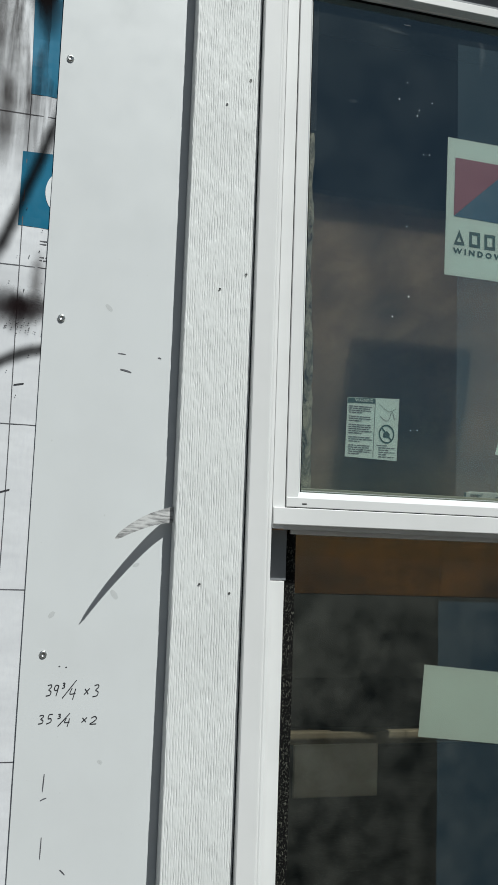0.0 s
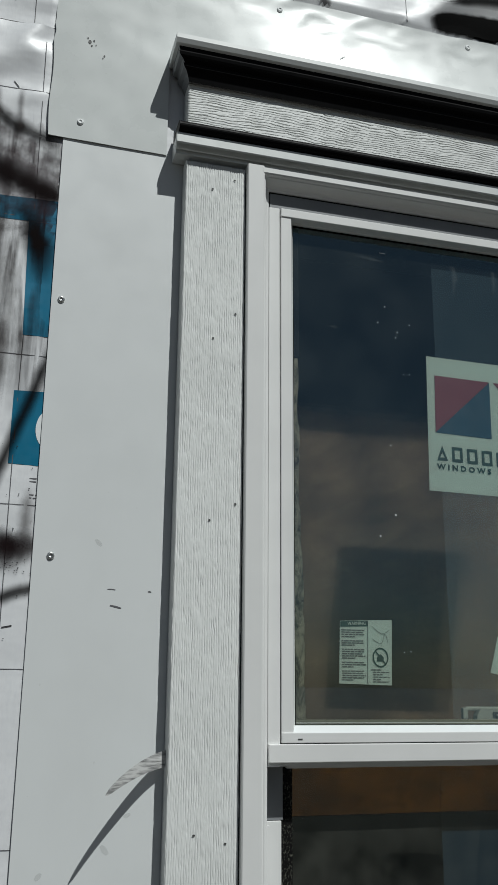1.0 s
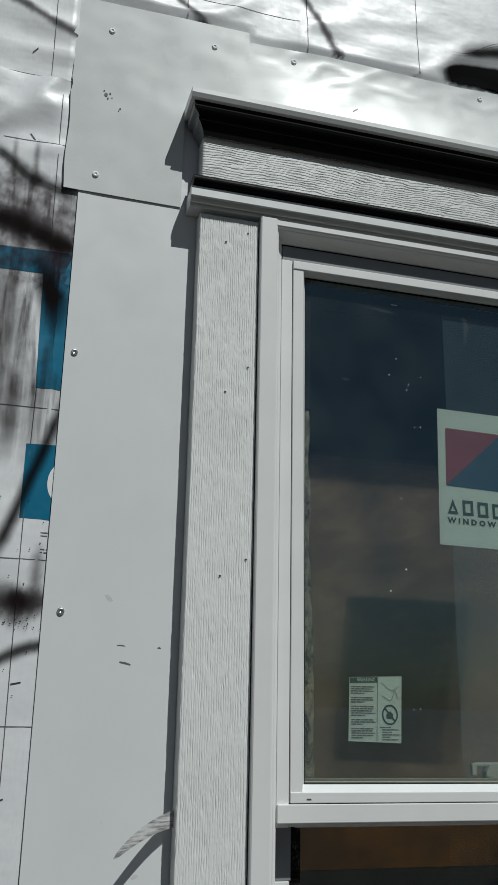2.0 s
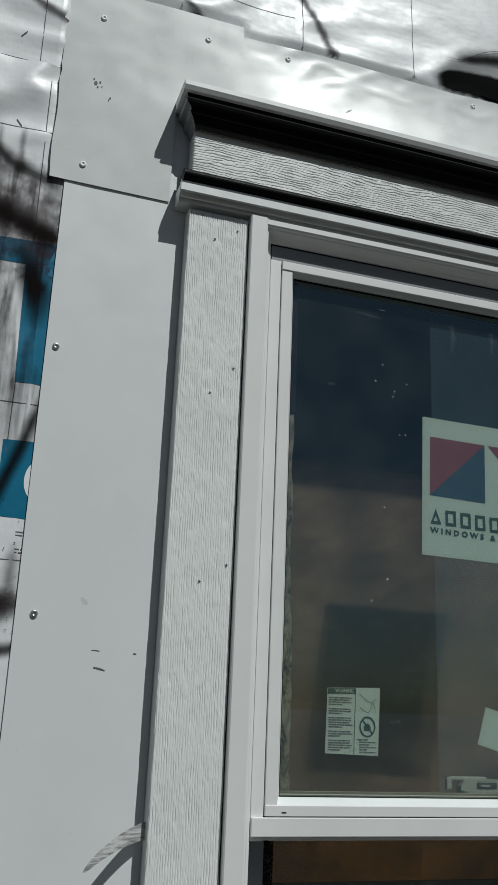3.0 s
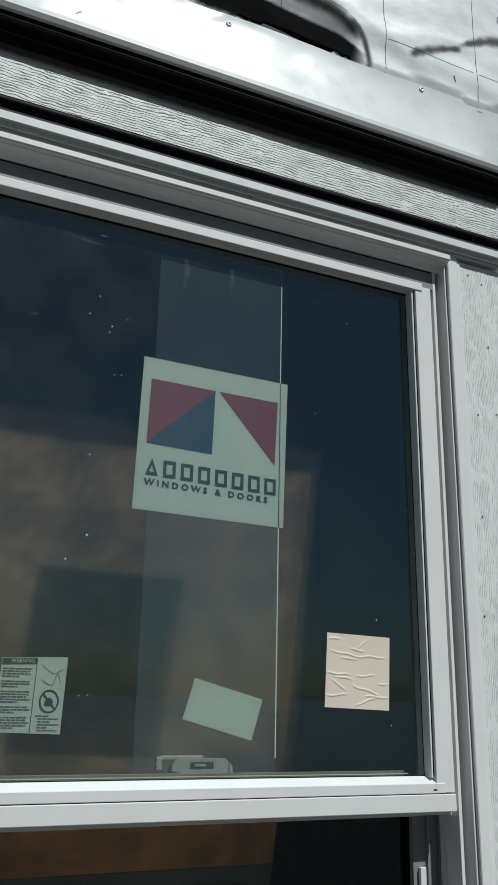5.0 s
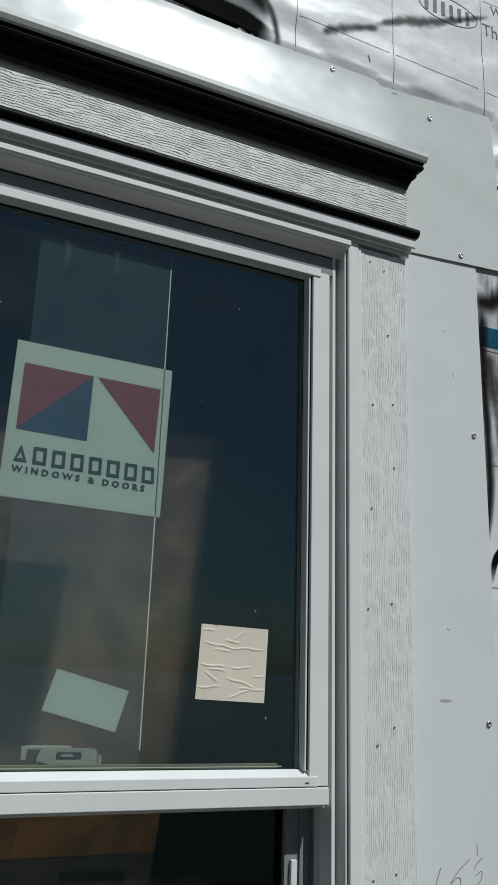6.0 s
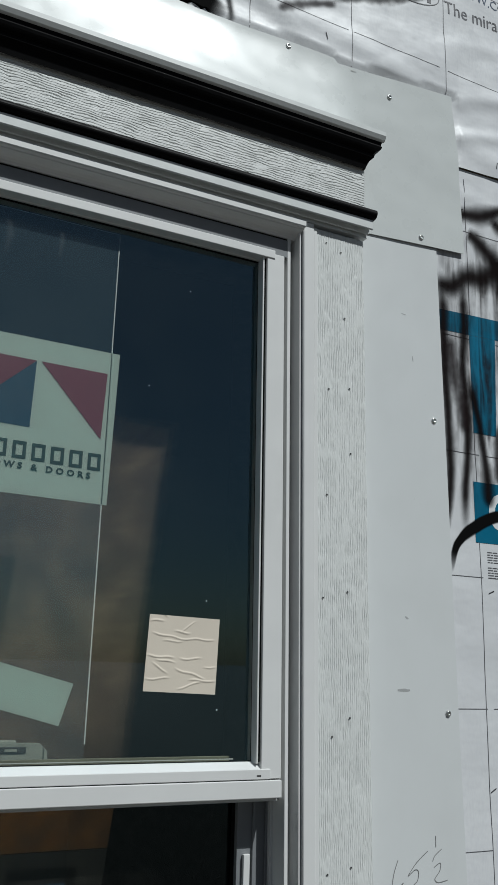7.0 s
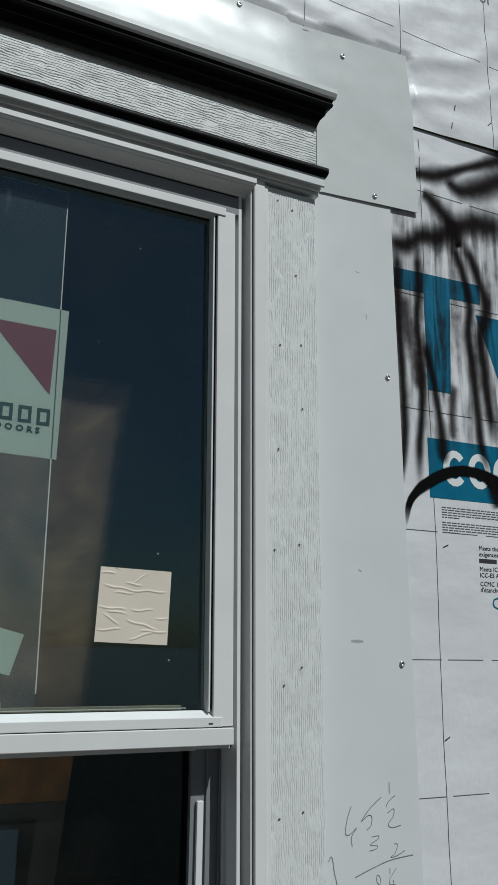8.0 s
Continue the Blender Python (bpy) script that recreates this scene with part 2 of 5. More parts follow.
M_STREAK = streaked("brown_black_runs", (0.022, 0.014, 0.014), 0.72, 0.42, 0.64)
M_INK = plain("dark_ink", (0.03, 0.03, 0.035), 0.6, 0.2)
M_SCRATCH = plain("dull_scratch", (0.40, 0.41, 0.40), 0.6, 0.2)
M_PENCIL = plain("pencil_grey", (0.22, 0.22, 0.22), 0.6, 0.3)
M_PRINT = plain("grey_print", (0.10, 0.10, 0.11), 0.6, 0.3)
M_NAVY_PRINT = plain("navy_ink_print", (0.02, 0.045, 0.09), 0.5, 0.2)
M_TEAL = plain("teal_print", (0.004, 0.135, 0.235), 0.42, 0.14, spec=0.3)
M_WHITE_PRINT = plain("white_print", (0.74, 0.76, 0.76), 0.4, 0.03)


def paper_mat(name, colour, through_light):
    """Thin paper: reflects, and lets part of the light through to what stands behind it."""
    m = plain(name, colour, 0.55, 0.03)
    leak, both = m.t.nodes.new("ShaderNodeBsdfTranslucent"), m.t.nodes.new("ShaderNodeAddShader")
    leak.inputs[0].default_value = (*[c * through_light for c in colour], 1)
    m.t.links.new(m.b.outputs[0], both.inputs[0])
    m.t.links.new(leak.outputs[0], both.inputs[1])
    m.t.links.new(both.outputs[0], m.t.nodes["Material Output"].inputs[0])
    return m


M_LABEL = paper_mat("white_label_paper", (0.390, 0.435, 0.400), 0.6)
M_CARD = paper_mat("pale_card", (0.365, 0.40, 0.355), 0.4)
M_RED = plain("maroon_print", (0.17, 0.040, 0.062), 0.5, 0.06)
M_NAVY = plain("navy_print", (0.012, 0.060, 0.105), 0.5, 0.06)
M_LETTER = plain("dark_green_print", (0.02, 0.055, 0.05), 0.5, 0.1)
M_BEIGE = plain("beige_crumpled_paper", (0.69, 0.62, 0.52), 0.7, 0.05)
M_SPECK = plain("white_paint_speck", (0.8, 0.82, 0.82), 0.5, 0.03)
M_CAULK = plain("dark_joint", (0.03, 0.03, 0.03), 0.8, 0.3)


def wrap_mat():
    m = Mat("spun_house_wrap", (0.72, 0.735, 0.745), 0.42, 0, 0.5)
    fib = m.noise((260, 260, 90), 5, 0.65, 0.0)
    big = m.ramp(m.noise((6, 6, 9), 5), (0.3, (0.66, 0.67, 0.685)), (0.65, (0.74, 0.75, 0.76)))
    m.link(m.mix(m.ramp(fib, (0.3, 0.0), (0.6, 1.0)), (0.67, 0.68, 0.70), big), "Base Color")
    m.bump(m.noise((9, 9, 16), 3, 0.5, 0.0), 0.40, 0.006)
    m.bump(fib, 0.12, 0.0006)
    m.link(m.ramp(m.noise((30, 30, 30), 4), (0.3, 0.30), (0.7, 0.5)), "Roughness")
    return m


def osb_mat(name, base, dark):
    m = Mat(name, base, 0.75, 0, 0.2)
    v = m.t.nodes.new("ShaderNodeTexVoronoi")
    m.t.links.new(m.scaled(45, 45, 22), v.inputs["Vector"])
    v.inputs["Scale"].default_value = 1.0
    flake = m.node("ShaderNodeSeparateColor", Color=v.outputs["Color"]).outputs[0]
    streak = m.noise((26, 26, 60), 5, 0.6, 1.2)
    blotch = m.ramp(m.noise((11, 11, 9), 5, 0.6, 0.6), (0.35, 0.0), (0.65, 1.0))
    k = m.math("ADD", m.math("MULTIPLY", flake, 0.12), m.math("MULTIPLY", streak, 0.88))
    m.link(m.mix(m.math("MULTIPLY", m.ramp(k, (0.25, 0.35), (0.7, 1.0)), m.ramp(blotch, (0.0, 0.25), (1.0, 1.0))), dark, base), "Base Color")
    m.bump(k, 0.3, 0.001)
    return m


M_WRAP = wrap_mat()
M_OSB = osb_mat("oriented_strand_board", (0.190, 0.134, 0.088), (0.030, 0.022, 0.016))
M_OSB_ORANGE = osb_mat("stained_strand_board", (0.110, 0.046, 0.008), (0.010, 0.005, 0.002))
M_LUMBER = osb_mat("rough_lumber", (0.19, 0.155, 0.105), (0.11, 0.085, 0.055))
M_BLOCK = osb_mat("pale_offcut", (0.36, 0.32, 0.26), (0.22, 0.19, 0.15))
M_DARK_FOOT = osb_mat("near_black_board", (0.016, 0.015, 0.012), (0.004, 0.004, 0.003))
# near-black stands for the unlit depth of the room, not for a wall colour
M_ROOM = plain("near_black_unlit_room", (0.02, 0.019, 0.018), 0.85, 0.5)
M_DIRT = plain("packed_bare_earth", (0.055, 0.05, 0.044), 0.95, 0.35, fine=30, relief=0.6)
M_SHEATH = osb_mat("wall_sheathing", (0.42, 0.33, 0.22), (0.26, 0.19, 0.12))


# ---------------------------------------------------------------- building helpers
def link_mesh(name, bm, mat, smooth=False):
    me = bpy.data.meshes.new(name)
    if name != "sheet":
        bmesh.ops.recalc_face_normals(bm, faces=bm.faces[:])
    bm.to_mesh(me)
    bm.free()
    me.materials.append(mat if isinstance(mat, bpy.types.Material) else mat.m)
    if smooth:
        for p in me.polygons:
            p.use_smooth = True
    return new(name, me)


def thing(name, at, label, category, group="", kind=""):
    ob = new(name)
    ob.empty_display_size = 0.05
    ob.matrix_world = Matrix.Translation(at)
    return tagged(ob, label, category, group, kind)


def under(ob, parent):
    ob.parent = parent
    ob.matrix_parent_inverse = parent_world(parent).inverted()
    return ob


def parent_world(ob):
    if ob.parent is None:
        return ob.matrix_basis.copy()
    return parent_world(ob.parent) @ ob.matrix_parent_inverse @ ob.matrix_basis


def part(name, bm, mat, parent, label="", smooth=False):
    ob = under(link_mesh(name, bm, mat, smooth), parent)
    return tagged(ob, label) if label else ob


def box(bm, x0, x1, y0, y1, z0, z1, bevel=0.0, lean=0.0):
    """A box; lean shifts x with falling z from the top."""
    vs = [bm.verts.new((x + lean * (z1 - z), y, z)) for z in (z0, z1) for y in (y0, y1) for x in (x0, x1)]
    faces = [bm.faces.new([vs[i] for i in q]) for q in ((0, 1, 3, 2), (4, 6, 7, 5), (0, 4, 5, 1), (2, 3, 7, 6), (0, 2, 6, 4), (1, 5, 7, 3))]
    if bevel:
        edges = list({e for f in faces for e in f.edges})
        bmesh.ops.bevel(bm, geom=edges, offset=bevel, segments=2, affect="EDGES", profile=0.5)
    return bm


def boxed(*a, **k):
    return box(bmesh.new(), *a, **k)


def prism(bm, outline, axis, a, b):
    """A straight length of a moulding: outline of (y, z) drawn along x, or of (x, y) drawn along z."""
    put = (lambda p, s: (s, p[0], p[1])) if axis == "x" else (lambda p, s: (p[0], p[1], s))
    ends = [[bm.verts.new(put(p, s)) for p in outline] for s in (a, b)]
    n = len(outline)
    for i in range(n):
        bm.faces.new((ends[0][i], ends[0][(i + 1) % n], ends[1][(i + 1) % n], ends[1][i]))
    bm.faces.new(ends[0])
    bm.faces.new(ends[1][::-1])
    return bm


def slab(front, thick):
    """A closed thin sheet from a grid of front points, with its back set off in y."""
    bm = bmesh.new()
    rows, cols = len(front), len(front[0])
    f = [[bm.verts.new(p) for p in r] for r in front]
    g = [[bm.verts.new((p[0], p[1] + thick, p[2])) for p in r] for r in front]
    for i in range(rows - 1):
        for j in range(cols - 1):
            bm.faces.new((f[i][j], f[i][j + 1], f[i + 1][j + 1], f[i + 1][j]))
            bm.faces.new((g[i][j], g[i + 1][j], g[i + 1][j + 1], g[i][j + 1]))
    rim = [(0, j) for j in range(cols)] + [(i, cols - 1) for i in range(1, rows)] + [(rows - 1, j) for j in range(cols - 2, -1, -1)] + [(i, 0) for i in range(rows - 2, 0, -1)]
    ends = [(bm.verts.new(f[a][b].co), bm.verts.new(g[a][b].co)) for a, b in rim]
    for p, q in zip(ends, ends[1:] + ends[:1]):
        bm.faces.new((p[0], p[1], q[1], q[0]))
    return bm


def ease(a, b, v):
    t = min(1, max(0, (v - a) / (b - a)))
    return t * t * (3 - 2 * t)


def disc(bm, x, y, z, r, sides=12, rz=None):
    vs = [bm.verts.new((x + r * math.cos(2 * math.pi * i / sides), y, z + (rz or r) * math.sin(2 * math.pi * i / sides))) for i in range(sides)]
    bm.faces.new(vs)
    return bm


def smooth_path(points, steps=8):
    """A smooth run of (x, z, width) through the given ones."""
    out, n = [], len(points)
    for i in range(n - 1):
        p = [points[max(0, min(n - 1, i + k))] for k in (-1, 0, 1, 2)]
        for s in range(steps):
            t = s / steps
            out.append(tuple(0.5 * (2 * b + (c - a) * t + (2 * a - 5 * b + 4 * c - d) * t * t + (3 * b - a - 3 * c + d) * t ** 3) for a, b, c, d in zip(*p)))
    return out + [tuple(points[-1])]


def ribbon(bm, points, lie, lift=0.0015, steps=8, across=4):
    """A flat stroke of (x, z, width) laid onto the surface y = lie(x, z); u runs along it and v across."""
    uvl = bm.loops.layers.uv.verify()
    path = smooth_path(points, steps) if steps > 1 else [tuple(p) for p in points]
    rows = []
    for i, (x, z, w) in enumerate(path):
        a, b = path[max(0, i - 1)], path[min(len(path) - 1, i + 1)]
        d = Vector((b[0] - a[0], b[1] - a[1])).normalized()
        row = []
        for k in range(across + 1):
            s = (k / across - 0.5) * w
            px, pz = x - d.y * s, z + d.x * s
            row.append((bm.verts.new((px, lie(px, pz) - lift, pz)), (i / (len(path) - 1), k / across)))
        rows.append(row)
    for r, q in zip(rows, rows[1:]):
        for k in range(across):
            quad = (r[k], r[k + 1], q[k + 1], q[k])
            face = bm.faces.new([v for v, _ in quad])
            for loop, (_, uv) in zip(face.loops, quad):
                loop[uvl].uv = uv
    return bm


def lettering(name, text, size, x, y, z, mat, parent, turn=0.0, squeeze=1.0, spread=1.0, lie=None, bold=0.0):
    """Printed words: built-in font, flat, facing -y, starting at the baseline's left end."""
    cu = bpy.data.curves.new(name, "FONT")
    cu.body, cu.size, cu.resolution_u, cu.extrude, cu.space_character = text, size, 2, 0.00015, spread
    cu.offset = bold
    tmp = bpy.data.objects.new(name, cu)
    me = bpy.data.meshes.new_from_object(tmp)
    bpy.data.objects.remove(tmp)
    me.transform(pose(x, y, z, 90, 0, 0) @ pose(0, 0, 0, 0, 0, turn) @ Matrix.Diagonal((squeeze, 1, 1, 1)))
    if lie:
        for v in me.vertices:
            v.co.y = lie(v.co.x, v.co.z) - (0.0005 if v.co.y < y else 0.0004)
    me.materials.clear()
    me.materials.append(mat.m)
    return under(new(name, me), parent)


# ---------------------------------------------------------------- ground, house wall, room behind
bm = bmesh.new()
vs = [bm.verts.new(p) for p in ((-3000, -3000, 0), (3000, -3000, 0), (3000, 3000, 0), (-3000, 3000, 0))]
bm.faces.new(vs)
tagged(link_mesh("ground", bm, M_DIRT), "bare packed earth in front of the house", "ground", kind="structure")

OX0, OX1, OZ0, OZ1 = -0.46, 0.478, 0.86, 2.46       # rough opening
bm = bmesh.new()
for a in ((-3.2, OX0, 0.0, 4.2), (OX1, 3.6, 0.0, 4.2), (OX0, OX1, 0.0, OZ0), (OX0, OX1, OZ1, 4.2)):
    box(bm, a[0], a[1], 0.006, 0.15, a[2], a[3])
tagged(link_mesh("wall_south", bm, M_SHEATH), "sheathed outer wall of a house being built", "wall", kind="structure")
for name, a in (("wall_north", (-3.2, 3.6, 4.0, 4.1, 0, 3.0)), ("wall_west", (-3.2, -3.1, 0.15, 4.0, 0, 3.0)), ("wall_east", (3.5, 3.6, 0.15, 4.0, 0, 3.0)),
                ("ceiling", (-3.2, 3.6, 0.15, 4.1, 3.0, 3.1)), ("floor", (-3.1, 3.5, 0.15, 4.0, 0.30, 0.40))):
    tagged(link_mesh(name, boxed(*a), M_ROOM), "room shell behind the window, its gloom put into a near-black colour", name.split("_")[0], kind="structure")


# house wrap: the lower sheet and the sheet that laps over it
def seam_z(x):
    return 2.566 + 0.0155 * (x + 0.67) + 0.004 * math.sin(7 * x)


def flash_top(x):
    if x < -0.406:
        return 2.722
    if x < 0.45:
        return 2.706 + 0.002 * math.sin(19 * x)
    return 2.700 + 0.075 * (x - 0.45)


def wrap_lie(x, z):
    covered = (-0.663 < x < 0.67 and z < 2.39) or (-0.672 < x < 0.70 and 2.37 < z < flash_top(x) + 0.006)
    n = noise.noise(Vector((x * 5, z * 9, 1.3))) + 0.5 * noise.noise(Vector((x * 13 + z * 6, z * 21, 4.1)))
    s = seam_z(x)
    if z > s:
        k = noise.noise(Vector((x * 4 - z * 2.2, z * 16 + x * 3.0, 8.0)))
        fold = 1 - abs(noise.noise(Vector((x * 3.2 + z * 6.5, z * 10 - x * 4.5, 3.0))))
        y = -0.0004 + 0.0016 * n - 0.006 * max(0, k) * ease(3.1, 2.72, z) - 0.0040 * max(0, fold - 0.66) / 0.34 * ease(2.95, 2.76, z)
    else:
        sag = noise.noise(Vector((x * 3, (z + 0.15 * x) * 24, 6.0)))
        y = 0.0030 + 0.0012 * n - 0.004 * max(0, sag) * ease(2.40, 2.50, z)
        if x < -0.60:
            fold = 1 - 2.4 * abs(noise.noise(Vector((x * 6 + z * 3.5, z * 15 - x * 5, 2.2))))
            y -= 0.009 * max(0, fold) ** 1.5 * ease(2.43, 2.48, z) * ease(-0.664, -0.70, x) + 0.0010 * max(0, fold) * ease(1.70, 1.85, z) * ease(-0.670, -0.685, x)
    return max(y, 0.0032) if covered else y


wrap = thing("house_wrap", (0, 0.004, 0), "white spun house wrap printed with grid lines, sprayed with black paint", "house wrap", kind="structure")


def wrap_sheet(x0, x1, zlo, zhi, step=0.0085):
    nx, nz = int((x1 - x0) / step), int(1.0 / step * (zhi(0) - zlo(0)))
    rows = []
    for j in range(nz + 1):
        row = []
        for i in range(nx + 1):
            x = x0 + (x1 - x0) * i / nx
            lo, hi = zlo(x), zhi(x)
            z = lo + (hi - lo) * j / nz
            row.append((x, wrap_lie(x, z), z))
        rows.append(row)
    return slab(rows, 0.0006)


for x0, x1 in ((-1.5, -0.40), (0.40, 1.9)):
    part("lower_sheet", wrap_sheet(x0, x1, lambda x: 0.4, lambda x: seam_z(x) - 0.0005), M_WRAP, wrap, smooth=True)
part("upper_sheet", wrap_sheet(-1.5, 1.9, lambda x: seam_z(x) + 0.0005, lambda x: 3.35), M_WRAP, wrap, "sheet lapping over the one below", True)


# ---------------------------------------------------------------- flashing
def screw_mesh():
    bm = bmesh.new()
    ring = ((0.0048, 0.0), (0.0048, -0.0008), (0.0040, -0.0020), (0.0024, -0.0026), (0.0018, -0.0014), (0.0, -0.0013))
    prev = None
    for r, y in ring:
        cur = [bm.verts.new((r * math.cos(a), y, r * math.sin(a))) for a in [2 * math.pi * i / 10 for i in range(10)]] if r else [bm.verts.new((0, y, 0))]
        if prev:
            for i in range(10):
                j = (i + 1) % 10
                bm.faces.new((prev[i], prev[j], cur[j], cur[i]) if len(cur) > 1 else (prev[i], prev[j], cur[0]))
        prev = cur
    me = bpy.data.meshes.new("screw")
    bm.to_mesh(me)
    bm.free()
    me.materials.append(M_SCREW.m)
    for p in me.polygons:
        p.use_smooth = True
    return me


SCREW = screw_mesh()
PAINTED = SCREW.copy()
PAINTED.materials[0] = M_SPECK.m


def screw(parent, x, z, y=0.0, mesh=SCREW):
    ob = new("screw", mesh)
    under(ob, parent)
    ob.location = (x, y, z)
    return ob


def strip_y(x, z):
    return 0.0008 * noise.noise(Vector((x * 9, z * 4, 0.4)))


def strip(name, label, left, right, z0, z1):
    """A flat upright strip between the edges left(z) and right(z)."""
    t = thing(name, ((left(z1) + right(z1)) / 2, 0, z0), label, "flashing", "side flashing strips")
    rows = []
    for j in range(61):
        z = z0 + (z1 - z0) * j / 60
        a, b = left(z), right(z)
        rows.append([(a + (b - a) * i / 10, strip_y(a + (b - a) * i / 10, z), z) for i in range(11)])
    part("sheet", slab(rows, 0.001), M_FLASH, t, smooth=True)
    return t


left_strip = strip("side_flashing", "white sheet flashing strip with pencilled sums beside the window trim", lambda z: -0.651, lambda z: -0.41, 0.7, 2.394)
right_strip = strip("side_flashing", "white sheet flashing strip with faint pencil sums beside the window trim", lambda z: 0.41, lambda z: 0.651 + 0.027 * (2.40 - z), 0.7, 2.412)
for x, z in ((-0.638, 2.146), (-0.629, 1.803), (-0.626, 1.393)):
    screw(left_strip, x, z)
for x, z in ((0.637, 2.11), (0.651, 1.663)):
    screw(right_strip, x, z)


def head_y(x, z):
    s = ease(-0.505, -0.28, x) * ease(0.505, 0.44, x)
    u = max(0, min(1, (z - 2.55) / 0.15))
    dent = 0.0012 * noise.noise(Vector((x * 6, z * 9, 2.0))) + 0.0005 * noise.noise(Vector((x * 22, z * 30, 5.0)))
    crease = 1 - abs(noise.noise(Vector((x * 17 + z * 9, z * 30 - x * 6, 7.0)))) * 2.2
    dent -= 0.0011 * max(0.0, crease) ** 2 * ease(2.630, 2.675, z) * ease(-0.42, -0.30, x) * ease(0.12, -0.02, x)
    y = -0.0025 - s * (0.024 + 0.028 * x) * (1 - u) ** 1.6 + dent
    return y


head = thing("head_flashing", (0, 0, 2.40), "crinkled white sheet flashing bent out over the window head", "flashing")


def head_sheet():
    """One sheet, notched out round the header: full width above the cap, two tails beside it."""
    xs = list(np.linspace(-0.673, -0.504, 22)) + list(np.linspace(-0.494, -0.4065, 10)) + list(np.linspace(-0.4055, 0.494, 110)) + list(np.linspace(0.504, 1.0, 2))[:1]
    xs += [0.504 + 0.1985 * i / 22 for i in range(1, 23)]
    bm = bmesh.new()
    cols = []
    for x in xs:
        bottom = 2.392 - 0.012 * (x + 0.673) if x < 0 else 2.4045 + 0.062 * (x - 0.504)
        zs = list(np.linspace(bottom, 2.552, 19))[:-1] + list(np.linspace(2.552, flash_top(x), 27))
        col = []
        for z in zs:
            px = x + (0.006 * ease(2.58, 2.42, z) - 0.011 * ease(2.58, 2.72, z)) * ease(0.504, 0.7, x) + (0.0011 * math.sin(z * 760) if x == xs[0] and z < 2.58 else 0)
            col.append(bm.verts.new((px, head_y(x, z), z)))
        cols.append(col)
    for i, (c, d) in enumerate(zip(cols, cols[1:])):
        notch = xs[i] > -0.505 and xs[i + 1] < 0.505
        for j in range(18 if notch else 0, len(c) - 1):
            bm.faces.new((c[j], d[j], d[j + 1], c[j + 1]))
    for v in [v for v in bm.verts if not v.link_faces]:
        bm.verts.remove(v)
    for e in [e for e in bm.edges if len(e.link_faces) == 1]:
        p, q = (v.co.copy() for v in e.verts)
        back = Vector((0, 0.001, 0))
        bm.faces.new([bm.verts.new(w) for w in (p, q, q + back, p + back)])
    return bm


part("sheet", head_sheet(), M_HEAD, head, smooth=True)
for x, z in ((-0.621, 2.670), (-0.462, 2.681), (-0.332, 2.684), (-0.629, 2.42), (0.0, 2.689), (0.358, 2.697), (0.556, 2.671), (0.617, 2.424)):
    screw(head, x, z, head_y(x, z), PAINTED if x < 0.2 else SCREW)
bm = bmesh.new()
for k, (dx, dz, r) in enumerate(((0, 0, 0.004), (0.006, 0.003, 0.0022), (-0.003, 0.006, 0.0018), (0.003, -0.006, 0.002), (0.009, -0.004, 0.0014), (0.022, -0.02, 0.002), (0.02, -0.024, 0.0015))):
    disc(bm, -0.623 + dx, head_y(-0.623 + dx, 2.556 + dz) - 0.0006, 2.556 + dz, r * 0.62, 9, r * 0.85)
part("puncture", bm, M_HOLE, head, "torn puncture with dark specks")
for x, z, a in ((-0.230, 2.612, 0.7), (0.483, 2.696, 0.1)):
    bm = ribbon(bmesh.new(), [(x - 0.006 * math.cos(a), z - 0.006 * math.sin(a), 0.0008), (x, z, 0.0022), (x + 0.006 * math.cos(a), z + 0.006 * math.sin(a), 0.0008)], head_y, 0.0006, 3, 1)
    part("scratch", bm, M_SCRATCH, head)

# ---------------------------------------------------------------- trim round the window
def grain(n_along, n_across, d_along, d_across, seed, pitch, breaks):
    """A relief of long wavy grooves, 0 at the groove's floor and 1 on the ridges."""
    rng = np.random.default_rng(seed)

    def field(s_along, s_across):
        f = np.fft.fft2(rng.standard_normal((n_along, n_across)))
        ka = np.fft.fftfreq(n_along, d_along)[:, None] * s_along
        kc = np.fft.fftfreq(n_across, d_across)[None, :] * s_across
        f = np.real(np.fft.ifft2(f * np.exp(-2 * (np.pi ** 2) * (ka ** 2 + kc ** 2))))
        return f / f.std()

    across = np.arange(n_across)[None, :] * d_across
    level = pitch > 0.0035
    if level:
        bend = field(0.045, 0.014) * 0.0011 + field(0.009, 0.004) * 0.00055 + field(0.0024, 0.0018) * 0.00036
    else:
        bend = field(0.060, 0.014) * 0.0004 + field(0.012, 0.004) * 0.00028 + field(0.0026, 0.0016) * 0.00026
    width = (0.080 if level else 0.120) * pitch * np.clip(1 + 0.35 * field(0.006, 0.003), 0.4, 1.8)

    def grooves(shift, run, keep):
        phase = (across + bend + shift) / pitch
        off = np.abs(phase - np.round(phase)) * pitch
        return np.exp(-(off / width) ** 2) / (1 + np.exp(-(field(run, 0.0022) + keep) * 4.0))

    relief = 1 - grooves(0.0, 0.008 if level else 0.0055, breaks) - (0.10 if level else 0.35) * grooves(0.5 * pitch + field(0.006, 0.003) * 0.0003, 0.0045, -0.9 if level else -0.55)
    return relief + field(0.006, 0.0009) * (0.008 if level else 0.04) + field(0.0018, 0.0006) * (0.012 if level else 0.055)


